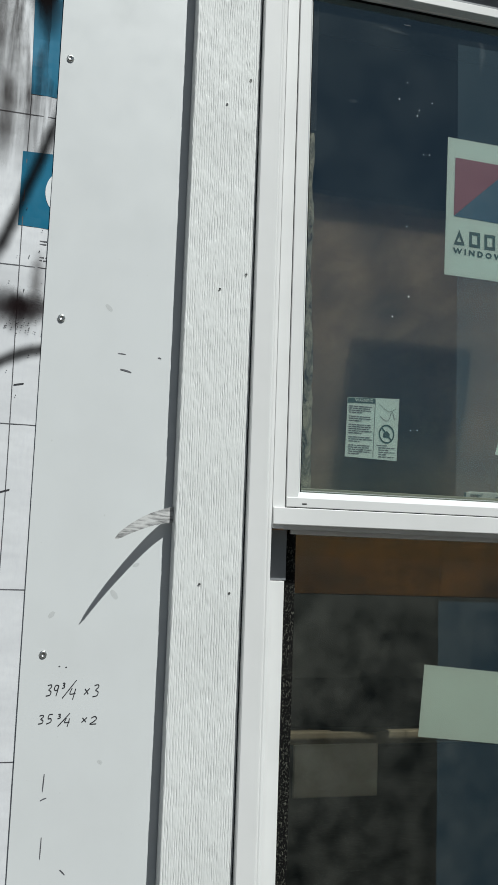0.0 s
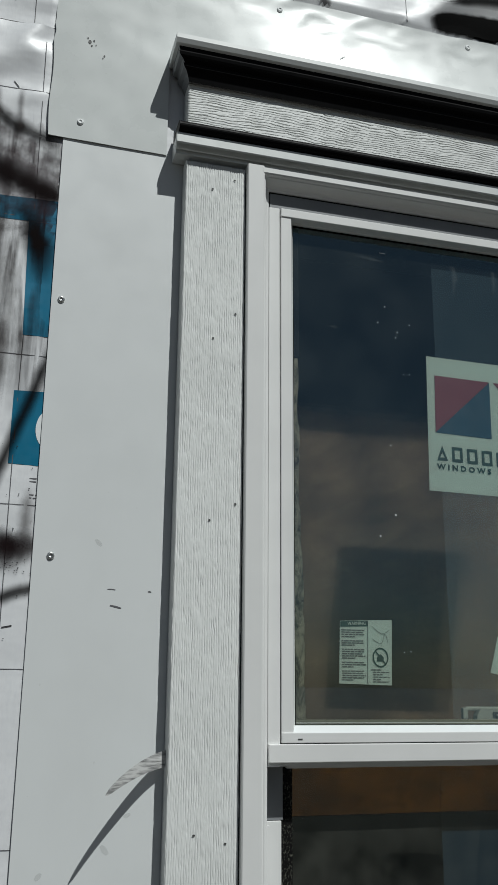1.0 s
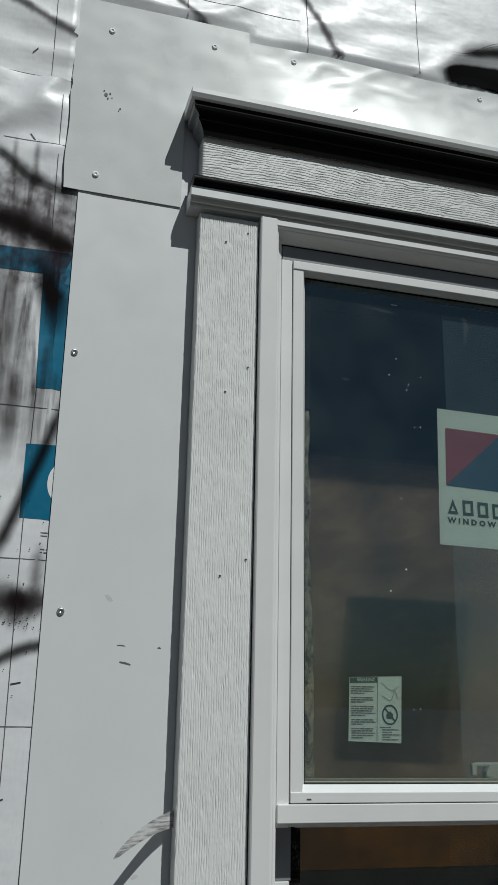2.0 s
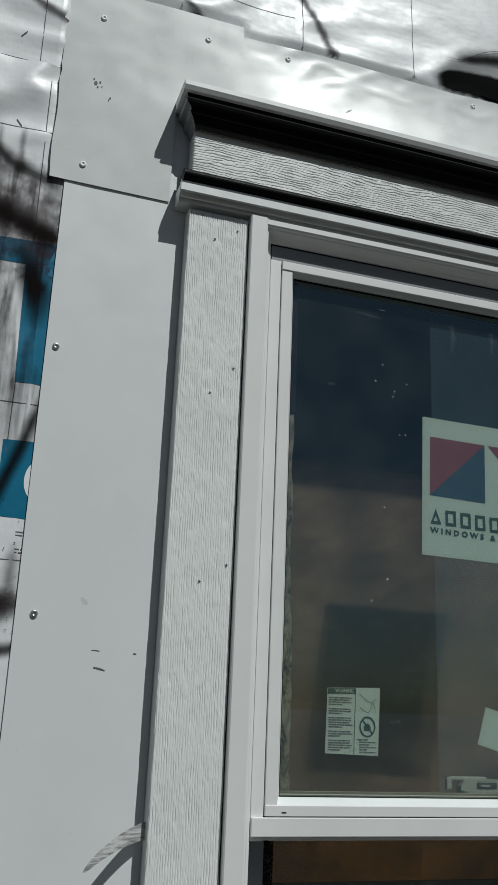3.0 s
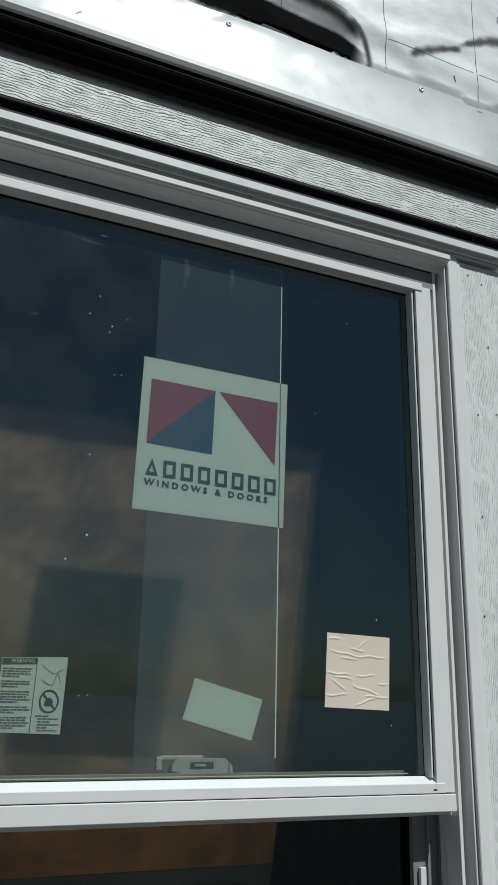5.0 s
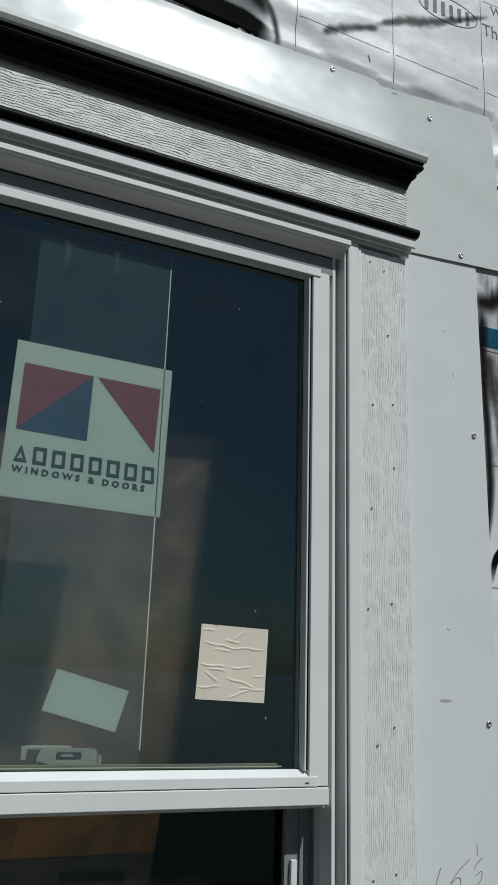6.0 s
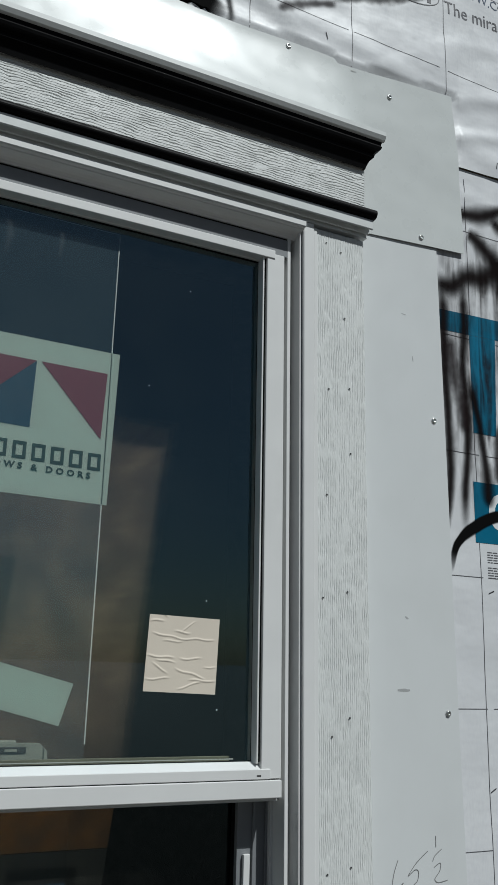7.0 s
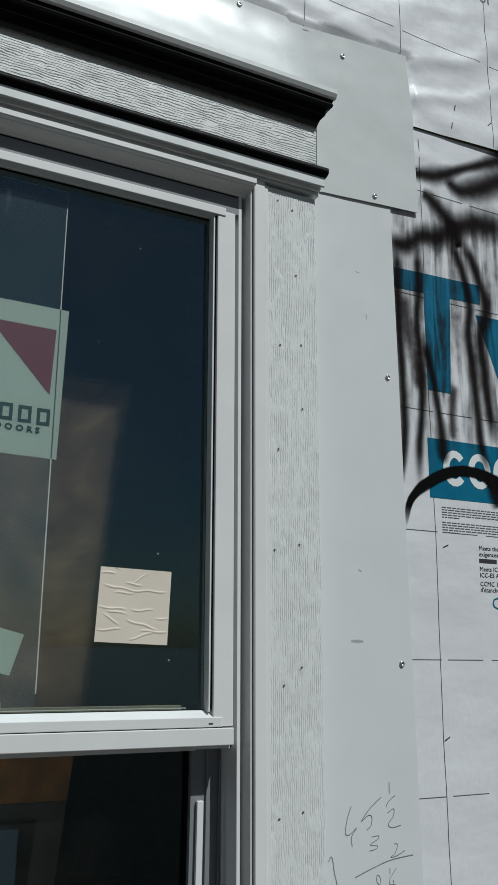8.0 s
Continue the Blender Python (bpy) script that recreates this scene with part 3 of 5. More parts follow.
def grained(name, x0, x1, y0, y1, z0, z1, along, depth, parent, seed, lean=0.0):
    """A board whose face carries the pressed wood grain; the grain runs along x or z."""
    long_step, cross_step = 0.0017, (0.00027 if along == "x" else 0.00042)
    sx, sz = (long_step, cross_step) if along == "x" else (cross_step, long_step)
    nx, nz = int((x1 - x0) / sx), int((z1 - z0) / sz)
    xs, zs = np.linspace(x0, x1, nx + 1), np.linspace(z0, z1, nz + 1)
    g = grain(nx + 1, nz + 1, sx, sz, seed, 0.0042, 1.9) if along == "x" else grain(nz + 1, nx + 1, sz, sx, seed, 0.0031, 0.9).T
    round_off = 0.0016
    edge = np.minimum.outer(np.minimum(xs - x0, x1 - xs), np.minimum(zs - z0, z1 - zs)).clip(0, round_off)
    drop = round_off - np.sqrt(np.maximum(0, round_off ** 2 - (round_off - edge) ** 2))
    y = y0 + depth * (1 - g) + drop * 0.8
    X, Z = np.meshgrid(xs, zs, indexing="ij")
    X = X + lean * (z1 - Z)
    front = np.stack([X, y, Z], -1).reshape(-1, 3)
    idx = np.arange((nx + 1) * (nz + 1)).reshape(nx + 1, nz + 1)
    quads = np.stack([idx[:-1, :-1], idx[1:, :-1], idx[1:, 1:], idx[:-1, 1:]], -1).reshape(-1, 4).tolist()
    rim = np.concatenate([idx[:, 0], idx[-1, 1:], idx[-2::-1, -1], idx[0, -2:0:-1]])
    back = front[rim] * (1, 0, 1) + (0, y1, 0)
    n = len(front)
    m = len(rim)
    quads += [[int(rim[k]), n + k, n + (k + 1) % m, int(rim[(k + 1) % m])] for k in range(m)]
    quads.append([n + k for k in range(m - 1, -1, -1)])
    me = bpy.data.meshes.new(name)
    me.from_pydata(np.concatenate([front, back]).tolist(), [], quads)
    me.materials.append((M_HORZ if along == "x" else M_VERT).m)
    me.polygons.foreach_set("use_smooth", [True] * (nx * nz) + [False] * (m + 1))
    under(new(name, me), parent)


def trim_board(x0, x1, z0, z1, y, lean=0.0):
    t = thing("trim_board", ((x0 + x1) / 2, 0, z0), "white wood-grain trim board with small nail holes", "trim board", "upright trim boards")
    grained("board", x0, x1, y, -0.0015, z0, z1, "z", 0.0012 if x0 > 0 else 0.0013, t, 3 + int(x0 > 0), lean)
    return t


def nail_hole(parent, x, y, z):
    bm = bmesh.new()
    r = 0.0017
    outer = [bm.verts.new((x + r * math.cos(a), y - 0.0003, z + 0.8 * r * math.sin(a))) for a in [2 * math.pi * i / 8 for i in range(8)]]
    inner = [bm.verts.new((x + 0.6 * r * math.cos(a), y - 0.0001, z + 0.5 * r * math.sin(a))) for a in [2 * math.pi * i / 8 for i in range(8)]]
    for i in range(8):
        bm.faces.new((outer[i], outer[(i + 1) % 8], inner[(i + 1) % 8], inner[i]))
    bm.faces.new(inner)
    part("nail_hole", bm, M_HOLE, parent)


TY = -0.0265
left_trim = trim_board(-0.479, -0.3915, 0.80, 2.372, TY)
right_trim = trim_board(0.4000, 0.4855, 0.80, 2.3735, TY, 0.014)
for x, z in ((-0.441, 2.328), (-0.409, 2.347), (-0.436, 2.101), (-0.405, 2.14), (-0.402, 1.874), (-0.436, 1.851), (-0.447, 1.478), (-0.409, 1.468)):
    nail_hole(left_trim, x + 0.001, TY - 0.0005, z + 0.003)
for x, z in ((0.414, 2.350), (0.440, 2.340), (0.420, 2.117), (0.456, 2.123), (0.447, 2.233), (0.418, 1.959), (0.458, 2.024), (0.429, 1.631), (0.457, 1.655), (0.413, 1.814), (0.453, 1.824), (0.423, 1.462), (0.459, 1.468)):
    nail_hole(right_trim, x + 0.004, TY - 0.0005, z + 0.003)

header = thing("header_board", (0, 0, 2.42), "white wood-grain header board between two black mouldings", "trim board")
grained("board", -0.4800, 0.4860, -0.0310, -0.0015, 2.412, 2.507, "x", 0.0026, header, 7)

crown = thing("crown_moulding", (0, 0, 2.49), "black stepped crown moulding under the metal cap", "moulding")
CROWN = [(-0.0015, 2.490), (-0.0365, 2.4935), (-0.0385, 2.500), (-0.0415, 2.507), (-0.0465, 2.512), (-0.0475, 2.516), (-0.0455, 2.518), (-0.0490, 2.522), (-0.0545, 2.524), (-0.0560, 2.528), (-0.0545, 2.531), (-0.0560, 2.5375), (-0.0015, 2.5375)]


def mitred(outline, half_left, half_right, inner):
    """Front run and two returns of a moulding that turns the corner back to the wall."""
    out = []
    for side in ("front", "left", "right"):
        bm = bmesh.new()
        runs_ = []
        for y, z in outline:
            o = max(0.0, -y - inner)
            l, r = (-half_left - o, y, z), (half_right + o, y, z)
            runs_.append({"front": (l, r), "left": ((l[0], -0.0015, z), l), "right": (r, (r[0], -0.0015, z))}[side])
        for (a, b), (c, d) in zip(runs_, runs_[1:]):
            quad = [bm.verts.new(v) for v in (a, b, d, c)]
            bm.faces.new(quad)
        bmesh.ops.remove_doubles(bm, verts=bm.verts[:], dist=1e-6)
        out.append(bm)
    return out


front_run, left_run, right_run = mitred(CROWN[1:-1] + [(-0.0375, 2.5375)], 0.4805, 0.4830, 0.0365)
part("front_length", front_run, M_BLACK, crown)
# this return faces away from the sun; the shade on it is put into the grey
part("left_return", left_run, M_TRACK, crown, "return at the end, its shade put into a darker grey")
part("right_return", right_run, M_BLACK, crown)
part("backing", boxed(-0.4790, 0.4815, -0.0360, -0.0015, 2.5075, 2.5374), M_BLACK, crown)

cap = thing("metal_cap", (0, 0, 2.537), "white bent metal cap with a turned-down lip over the crown", "drip cap")
CAP = [(-0.0560, 2.5365), (-0.0600, 2.5385), (-0.0632, 2.5445), (-0.0632, 2.5515), (-0.0615, 2.5528), (-0.0560, 2.5530)]
part("lip", prism(bmesh.new(), CAP, "x", -0.5050, 0.5055), M_METAL, cap)
part("top_flange", prism(bmesh.new(), [(-0.0559, 2.5380), (-0.0559, 2.5530), (-0.0010, 2.5560), (-0.0010, 2.5380)], "x", -0.5050, 0.5055), M_METAL, cap)

band = thing("band_moulding", (0, 0, 2.40), "black half-round band moulding below the header board", "moulding")
BAND = [(-0.0015, 2.4045)] + [(-0.0415 - 0.0095 * math.cos(a), 2.4128 + 0.0082 * math.sin(a)) for a in [radians(d) for d in range(-90, 91, 15)]] + [(-0.0015, 2.4210)]
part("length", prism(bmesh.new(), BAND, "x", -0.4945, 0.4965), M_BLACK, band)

drip = thing("drip_cap", (0, 0, 2.37), "white metal drip cap with a rolled lip above the window", "drip cap")
LIP = [(-0.0340, 2.4042), (-0.0420, 2.4042), (-0.0435, 2.4025), (-0.0435, 2.3885), (-0.0420, 2.3865), (-0.0405, 2.3885), (-0.0405, 2.3930), (-0.0340, 2.3930)]
FLANGE = [(-0.0015, 2.4040), (-0.0338, 2.4040), (-0.0338, 2.3840), (-0.0320, 2.3830), (-0.0310, 2.3890), (-0.0285, 2.3890), (-0.0285, 2.3785), (-0.0015, 2.3785)]
part("lip", prism(bmesh.new(), LIP, "x", -0.4965, 0.4925), M_METAL, drip)
part("flange", prism(bmesh.new(), FLANGE, "x", -0.4955, 0.4915), M_METAL, drip)

# ---------------------------------------------------------------- the window
win = thing("window_1", (0, 0.02, 0.86), "white vinyl double-hung window with labels still on the glass", "window", kind="structure")


def skew(bm):
    """The window stands a little out of square: its right-hand side drifts outwards towards the sill."""
    for v in bm.verts:
        v.co.x += 0.0138 * (2.27 - v.co.z) * min(1.05, max(0.0, (v.co.x + 0.315) / 0.64))
    return bm


COVE = [(0.0, -0.0360), (0.0020, -0.0345), (0.0032, -0.0305), (0.0046, -0.0300), (0.0056, -0.0262), (0.0066, -0.0215), (0.0086, -0.0170), (0.0112, -0.0135), (0.0150, -0.0114)]   # inset, y
LEFT_JAMB = [(-0.3905, 0.040), (-0.3905, -0.0345), (-0.3890, -0.0360)] + [(-0.3670 + d, y) for d, y in COVE] + [(-0.3518, 0.040)]
RIGHT_JAMB = [(0.3965, 0.040), (0.3965, -0.0285), (0.3950, -0.0300), (0.3788, -0.0300), (0.3776, -0.0290), (0.3776, 0.0020), (0.3766, 0.0020), (0.3766, -0.0238), (0.3760, -0.0244), (0.3740, -0.0244), (0.3735, -0.0238),
              (0.3724, -0.0100), (0.3724, 0.0080), (0.3654, 0.0080), (0.3654, -0.0110), (0.3650, -0.0115), (0.3604, -0.0115), (0.3600, -0.0110), (0.3600, 0.0200), (0.3560, 0.0200), (0.3560, 0.040)]
part("left_jamb", prism(bmesh.new(), LEFT_JAMB, "z", 0.87, 2.3765), M_VINYL, win)
part("right_jamb", skew(prism(bmesh.new(), RIGHT_JAMB, "z", 0.87, 2.3765)), M_VINYL, win)
# black filler: the deep shade of the gap is put into its colour
part("right_groove", skew(boxed(0.3545, 0.3598, 0.0040, 0.0190, 1.5535, 2.330)), M_GASKET_AND_GAP, win, "black filler standing for the shade in the gap beside the sash")
bm = bmesh.new()
edge = [(0.3952, 2.372), (0.4000, 2.372), (0.4222, 0.80), (0.3952 + 0.0217, 0.80)]
fr, bk = [[bm.verts.new((x, y, z)) for x, z in edge] for y in (-0.0286, -0.0015)]
bm.faces.new(fr), bm.faces.new(bk[::-1])
for i in range(4):
    bm.faces.new((fr[i], bk[i], bk[(i + 1) % 4], fr[(i + 1) % 4]))
part("filler_strip", bm, M_VINYL, win, "tapered white strip between frame and trim")
HEAD = [(0.040, 2.3750), (-0.0345, 2.3750), (-0.0360, 2.3738)] + [(y, 2.3665 - d) for d, y in COVE] + [(0.0060, 2.3515), (0.0060, 2.3510), (0.040, 2.3510)]


def head_run():
    """The head of the frame, cut on the mitre where it meets the left jamb."""
    bm = bmesh.new()
    ends = [[bm.verts.new((x, y, z)) for (y, z), x in zip(HEAD, xs)] for xs in ([min(-0.3530, -0.3672 + max(0.0, 2.3665 - z)) for y, z in HEAD], [0.3770 - max(0.0, 0.3 * (2.3665 - z)) for y, z in HEAD])]
    for i in range(len(HEAD)):
        j = (i + 1) % len(HEAD)
        bm.faces.new((ends[0][i], ends[0][j], ends[1][j], ends[1][i]))
    bm.faces.new(ends[0])
    bm.faces.new(ends[1][::-1])
    return bm


part("head_jamb", head_run(), M_VINYL, win)
# black strip laid in the slot to paint its shade
part("head_slot", boxed(-0.3505, 0.3640, -0.0095, 0.0050, 2.3484, 2.3513), M_GASKET_AND_GAP, win, "black strip standing for the shade in the slot above the track")
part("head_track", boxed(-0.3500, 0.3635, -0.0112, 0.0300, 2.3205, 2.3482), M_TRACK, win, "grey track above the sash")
part("sill", prism(bmesh.new(), [(0.10, 0.86), (0.10, 0.905), (-0.012, 0.885), (-0.040, 0.880), (-0.040, 0.86)], "x", -0.385, 0.385), M_VINYL, win)
for x0, x1 in ((-0.3915, -0.3905),):
    part("joint", boxed(x0, x1, -0.026, 0.004, 0.87, 2.366), M_CAULK, win, "dark open joint")
# blind stop beside the upper sash, liners beside the lower one
part("left_stop", boxed(-0.3515, -0.3350, -0.0115, 0.030, 1.5535, 2.3260, bevel=0.001), M_VINYL, win)
part("lower_stop", boxed(-0.3517, -0.3472, -0.0080, 0.029, 0.88, 1.4860), M_VINYL, win)
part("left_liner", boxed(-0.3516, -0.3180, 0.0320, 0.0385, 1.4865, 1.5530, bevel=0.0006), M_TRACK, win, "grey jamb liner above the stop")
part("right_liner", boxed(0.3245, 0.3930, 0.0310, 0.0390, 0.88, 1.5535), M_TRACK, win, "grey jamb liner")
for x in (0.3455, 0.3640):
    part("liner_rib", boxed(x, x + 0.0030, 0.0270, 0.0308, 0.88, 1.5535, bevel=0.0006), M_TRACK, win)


def bead(x0, x1, z0, z1, w, y0, y1):
    """Four glazing beads sloping in to the pane, as one frame; w is the width at left, right, bottom and top."""
    l, r, b_, t_ = w if isinstance(w, tuple) else (w, w, w, w)
    bm = bmesh.new()
    o = [bm.verts.new(p) for p in ((x0, y0, z0), (x1, y0, z0), (x1, y0, z1), (x0, y0, z1))]
    i = [bm.verts.new(p) for p in ((x0 + l, y1, z0 + b_), (x1 - r, y1, z0 + b_), (x1 - r, y1, z1 - t_), (x0 + l, y1, z1 - t_))]
    bk = [bm.verts.new((v.co.x, y1 + 0.002, v.co.z)) for v in o]
    bi = [bm.verts.new((v.co.x, y1 + 0.002, v.co.z)) for v in i]
    for a in range(4):
        b = (a + 1) % 4
        for q in ((o[a], o[b], i[b], i[a]), (i[a], i[b], bi[b], bi[a]), (bi[a], bi[b], bk[b], bk[a]), (bk[a], bk[b], o[b], o[a])):
            bm.faces.new(q)
    return bm


SY = -0.0135
up = new("upper_sash")
up.matrix_world = Matrix.Translation((0, 0, 1.55))
under(up, win)
up.location = (0, 0, 0)
part("left_stile", boxed(-0.3340, -0.3180, SY, 0.028, 1.592, 2.3118, bevel=0.0008), M_VINYL, up)
part("right_stile", skew(boxed(0.3251, 0.3537, SY, 0.028, 1.5820, 2.3200, bevel=0.0008)), M_VINYL, up)
part("top_rail", skew(boxed(-0.3340, 0.3376, SY - 0.0016, 0.027, 2.3120, 2.3250, bevel=0.0008)), M_VINYL, up)
part("bottom_rail", skew(boxed(-0.3340, 0.3376, SY - 0.0016, 0.027, 1.5815, 1.5940, bevel=0.0008)), M_VINYL, up)
part("meeting_rail", skew(boxed(-0.3510, 0.3537, SY - 0.0025, 0.028, 1.5585, 1.5803, bevel=0.0010)), M_VINYL, up)
part("rail_joint", skew(boxed(-0.3335, 0.3372, SY + 0.0002, 0.024, 1.5800, 1.5818)), M_CAULK, up, "dark line between the rails")
part("rail_underlip", skew(boxed(-0.3508, 0.3535, -0.0040, 0.027, 1.5535, 1.5588)), M_VINYL, up)
part("glazing_bead", skew(bead(-0.3182, 0.3252, 1.5938, 2.3121, (0.0055, 0.0003, 0.0082, 0.0006), SY + 0.001, -0.0005)), M_VINYL, up)
part("bead_ledge", skew(bead(-0.3140, 0.3250, 1.6000, 2.3118, (0.0022, 0.0040, 0.0020, 0.0022), -0.0003, 0.0005)), M_VINYL, up)
part("gasket", skew(bead(-0.3120, 0.3235, 1.6015, 2.3095, (0.0030, 0.0040, 0.0012, 0.0003), 0.0030, 0.0055)), M_GASKET_AND_GAP, up, "thin dark glazing gasket")
part("bead_groove", skew(boxed(0.3216, 0.3252, -0.0085, 0.0040, 1.6020, 2.3116)), M_GASKET_AND_GAP, up, "dark groove beside the stile")
part("bead_ridge", skew(boxed(0.3190, 0.3214, -0.0112, 0.0050, 1.6005, 2.3116, bevel=0.0004)), M_VINYL, up)
part("spacer", skew(boxed(-0.3105, 0.2900, 0.0096, 0.0130, 1.6015, 1.6085, bevel=0.0006)), M_SPACER, up, "olive spacer bar along the foot of the pane")
part("spacer_lip", skew(boxed(-0.3105, 0.2960, 0.0094, 0.0120, 1.6040, 1.6052)), M_VINYL, up)
part("weep_hole", boxed(-0.3130, -0.3070, SY - 0.0019, SY, 1.5850, 1.5868), M_HOLE, up, "small dark weep slot")
part("weep_hole", skew(boxed(0.3180, 0.3240, SY - 0.0019, SY, 1.5850, 1.5870)), M_HOLE, up, "small dark weep slot")
rows = []
for j in range(60):
    z = 1.600 + 0.503 * j / 59
    w = 0.0185 - 0.010 * j / 59 + 0.0035 * noise.noise(Vector((z * 26, 1.0, 0.5))) + 0.0015 * noise.noise(Vector((z * 90, 3.0, 0.5)))
    rows.append([(-0.3105 + w * k / 4, 0.0106 - 0.0006 * noise.noise(Vector((z * 60, k * 0.9, 2.0))), z) for k in range(5)])
part("torn_strip", slab(rows, 0.0004), M_TORN, up, "dirty torn strip along the edge of the pane", True)
part("edge_seal", boxed(-0.3105, -0.2995, 0.0098, 0.0112, 2.106, 2.3085), M_GASKET_AND_GAP, up)
glass = part("glass", skew(boxed(-0.3130, 0.3245, 0.0062, 0.0092, 1.5960, 2.3105)), M_PANE, up)
glaze(glass)
# added sheet well behind the sash, only to blur the board and shadow edges
glass = part("blur_sheet", skew(boxed(-0.3130, 0.3245, 0.1020, 0.1050, 1.6000, 2.3105)), M_BLUR_SHEET, up, "added sheet that softens the view of what stands behind the upper glass")
glass.visible_shadow = False

low = new("lower_sash")
low.matrix_world = Matrix.Translation((0, 0, 0.9))
under(low, win)
low.location = (0, 0, 0)
LY = 0.0300
part("left_stile", boxed(-0.3420, -0.3205, LY, 0.066, 0.905, 1.4860, bevel=0.0008), M_VINYL, low)
part("right_stile", boxed(0.3320, 0.3412, 0.0250, 0.0306, 0.905, 1.4850, bevel=0.0008), M_VINYL, low)
part("top_rail", boxed(-0.3130, 0.3300, LY, 0.066, 1.5480, 1.5700, bevel=0.0008), M_VINYL, low)
part("bottom_rail", boxed(-0.3130, 0.3300, LY, 0.066, 0.905, 0.960, bevel=0.0008), M_VINYL, low)
part("gasket", bead(-0.3130, 0.3300, 0.960, 1.5550, 0.0070, LY + 0.006, 0.0450), M_GASKET_AND_GAP, low, "black glazing gasket")
part("left_seal", boxed(-0.3203, -0.3040, LY + 0.006, 0.0455, 0.960, 1.5480), M_SPECKLED, low, "wide speckled black seal")
glass = part("glass", boxed(-0.3070, 0.3240, 0.0460, 0.0490, 0.9650, 1.5490), M_PANE_LOW, low)
glaze(glass)

lock = new("sash_lock")
lock.matrix_world = Matrix.Translation((0.010, 0.09, 1.60))
under(lock, win)
lock.location = (0, 0, 0)
bm = prism(bmesh.new(), [(-0.0080, 1.5985), (0.0793, 1.5985), (0.0783, 1.6110), (0.0689, 1.6200), (0.0002, 1.6208), (-0.0060, 1.6115)], "x", 0, 0.0125)
bm.transform(Matrix(((0, 1, 0, 0), (1, 0, 0, 0.0826), (0, 0, 1, 0), (0, 0, 0, 1))))
part("housing", bm, M_LOCK, lock)
part("recess", boxed(0.0190, 0.0512, 0.0812, 0.0825, 1.6085, 1.6165, bevel=0.0008), M_HOLE, lock, "dark recess of the catch")
part("catch", boxed(0.0240, 0.0398, 0.0799, 0.0811, 1.6105, 1.6137, bevel=0.0005), M_LOCK, lock)
bm = boxed(-0.0200, 0.0398, 0.0890, 0.0950, 1.6180, 1.6236, bevel=0.0014)
box(bm, -0.0255, -0.0175, 0.0885, 0.0955, 1.6060, 1.6222, bevel=0.0014)
part("lever", bm, M_LOCK, lock)

# ---------------------------------------------------------------- labels on the glass
def card(name, label, corners, y, mat, category="label", curl=0.0, n=8):
    """A paper rectangle through four corners (tl, tr, br, bl) of (x, z)."""
    t = thing(name, (sum(c[0] for c in corners) / 4, y, min(c[1] for c in corners)), label, category)
    tl, tr, br, bl = [Vector(c) for c in corners]
    rows = []
    for j in range(n + 1):
        row = []
        for i in range(n + 1):
            a, b = i / n, j / n
            p = (bl * (1 - a) + br * a) * (1 - b) + (tl * (1 - a) + tr * a) * b
            row.append((p.x, y - curl * wrinkle(a, b), p.y))
        rows.append(row)
    part("paper", slab(rows, 0.0003), mat, t, smooth=curl > 0)
    return t


def wrinkle(a, b):
    """Creases that run across a badly stuck paper."""
    v = 0.0
    for h, s, ph, w, a0, a1 in ((0.93, 0.05, 0.2, 0.010, 0.0, 0.22), (0.86, -0.50, 1.1, 0.009, 0.12, 0.28), (0.84, 0.60, 2.4, 0.009, 0.45, 0.66), (0.80, 0.05, 0.4, 0.009, 0.35, 0.60), (0.72, -0.06, 1.5, 0.008, 0.05, 0.95), (0.68, 0.0, 2.6, 0.007, 0.20, 0.50),
                                (0.47, 0.04, 2.0, 0.009, 0.0, 0.40), (0.46, 0.02, 0.6, 0.008, 0.45, 0.78), (0.40, -0.05, 1.9, 0.008, 0.12, 0.42), (0.36, -0.02, 0.1, 0.007, 0.80, 1.0), (0.30, -0.34, 1.7, 0.010, 0.40, 0.85), (0.20, -0.10, 0.9, 0.009, 0.60, 1.0),
                                (0.22, 0.12, 2.9, 0.008, 0.0, 0.35), (0.13, -0.55, 0.0, 0.010, 0.08, 0.32), (0.08, 0.25, 1.3, 0.009, 0.45, 0.80)):
        d = b - h - s * (a - 0.5) - 0.016 * math.sin(7 * a + ph) - 0.009 * math.sin(19 * a + ph)
        v += math.exp(-(d / w) ** 2) * ease(a0 - 0.02, a0 + 0.08, a) * ease(a1 + 0.02, a1 - 0.08, a)
    return v


LABY = 0.0098            # inner face of the upper pane
brand = card("maker_label", "white square label with maroon and navy triangles behind the glass", ((-0.0985, 2.129), (0.1155, 2.126), (0.1110, 1.919), (-0.1030, 1.923)), LABY, M_LABEL)


def flat(bm, pts, y):
    bm.faces.new([bm.verts.new((x, y, z)) for x, z in pts])
    return bm


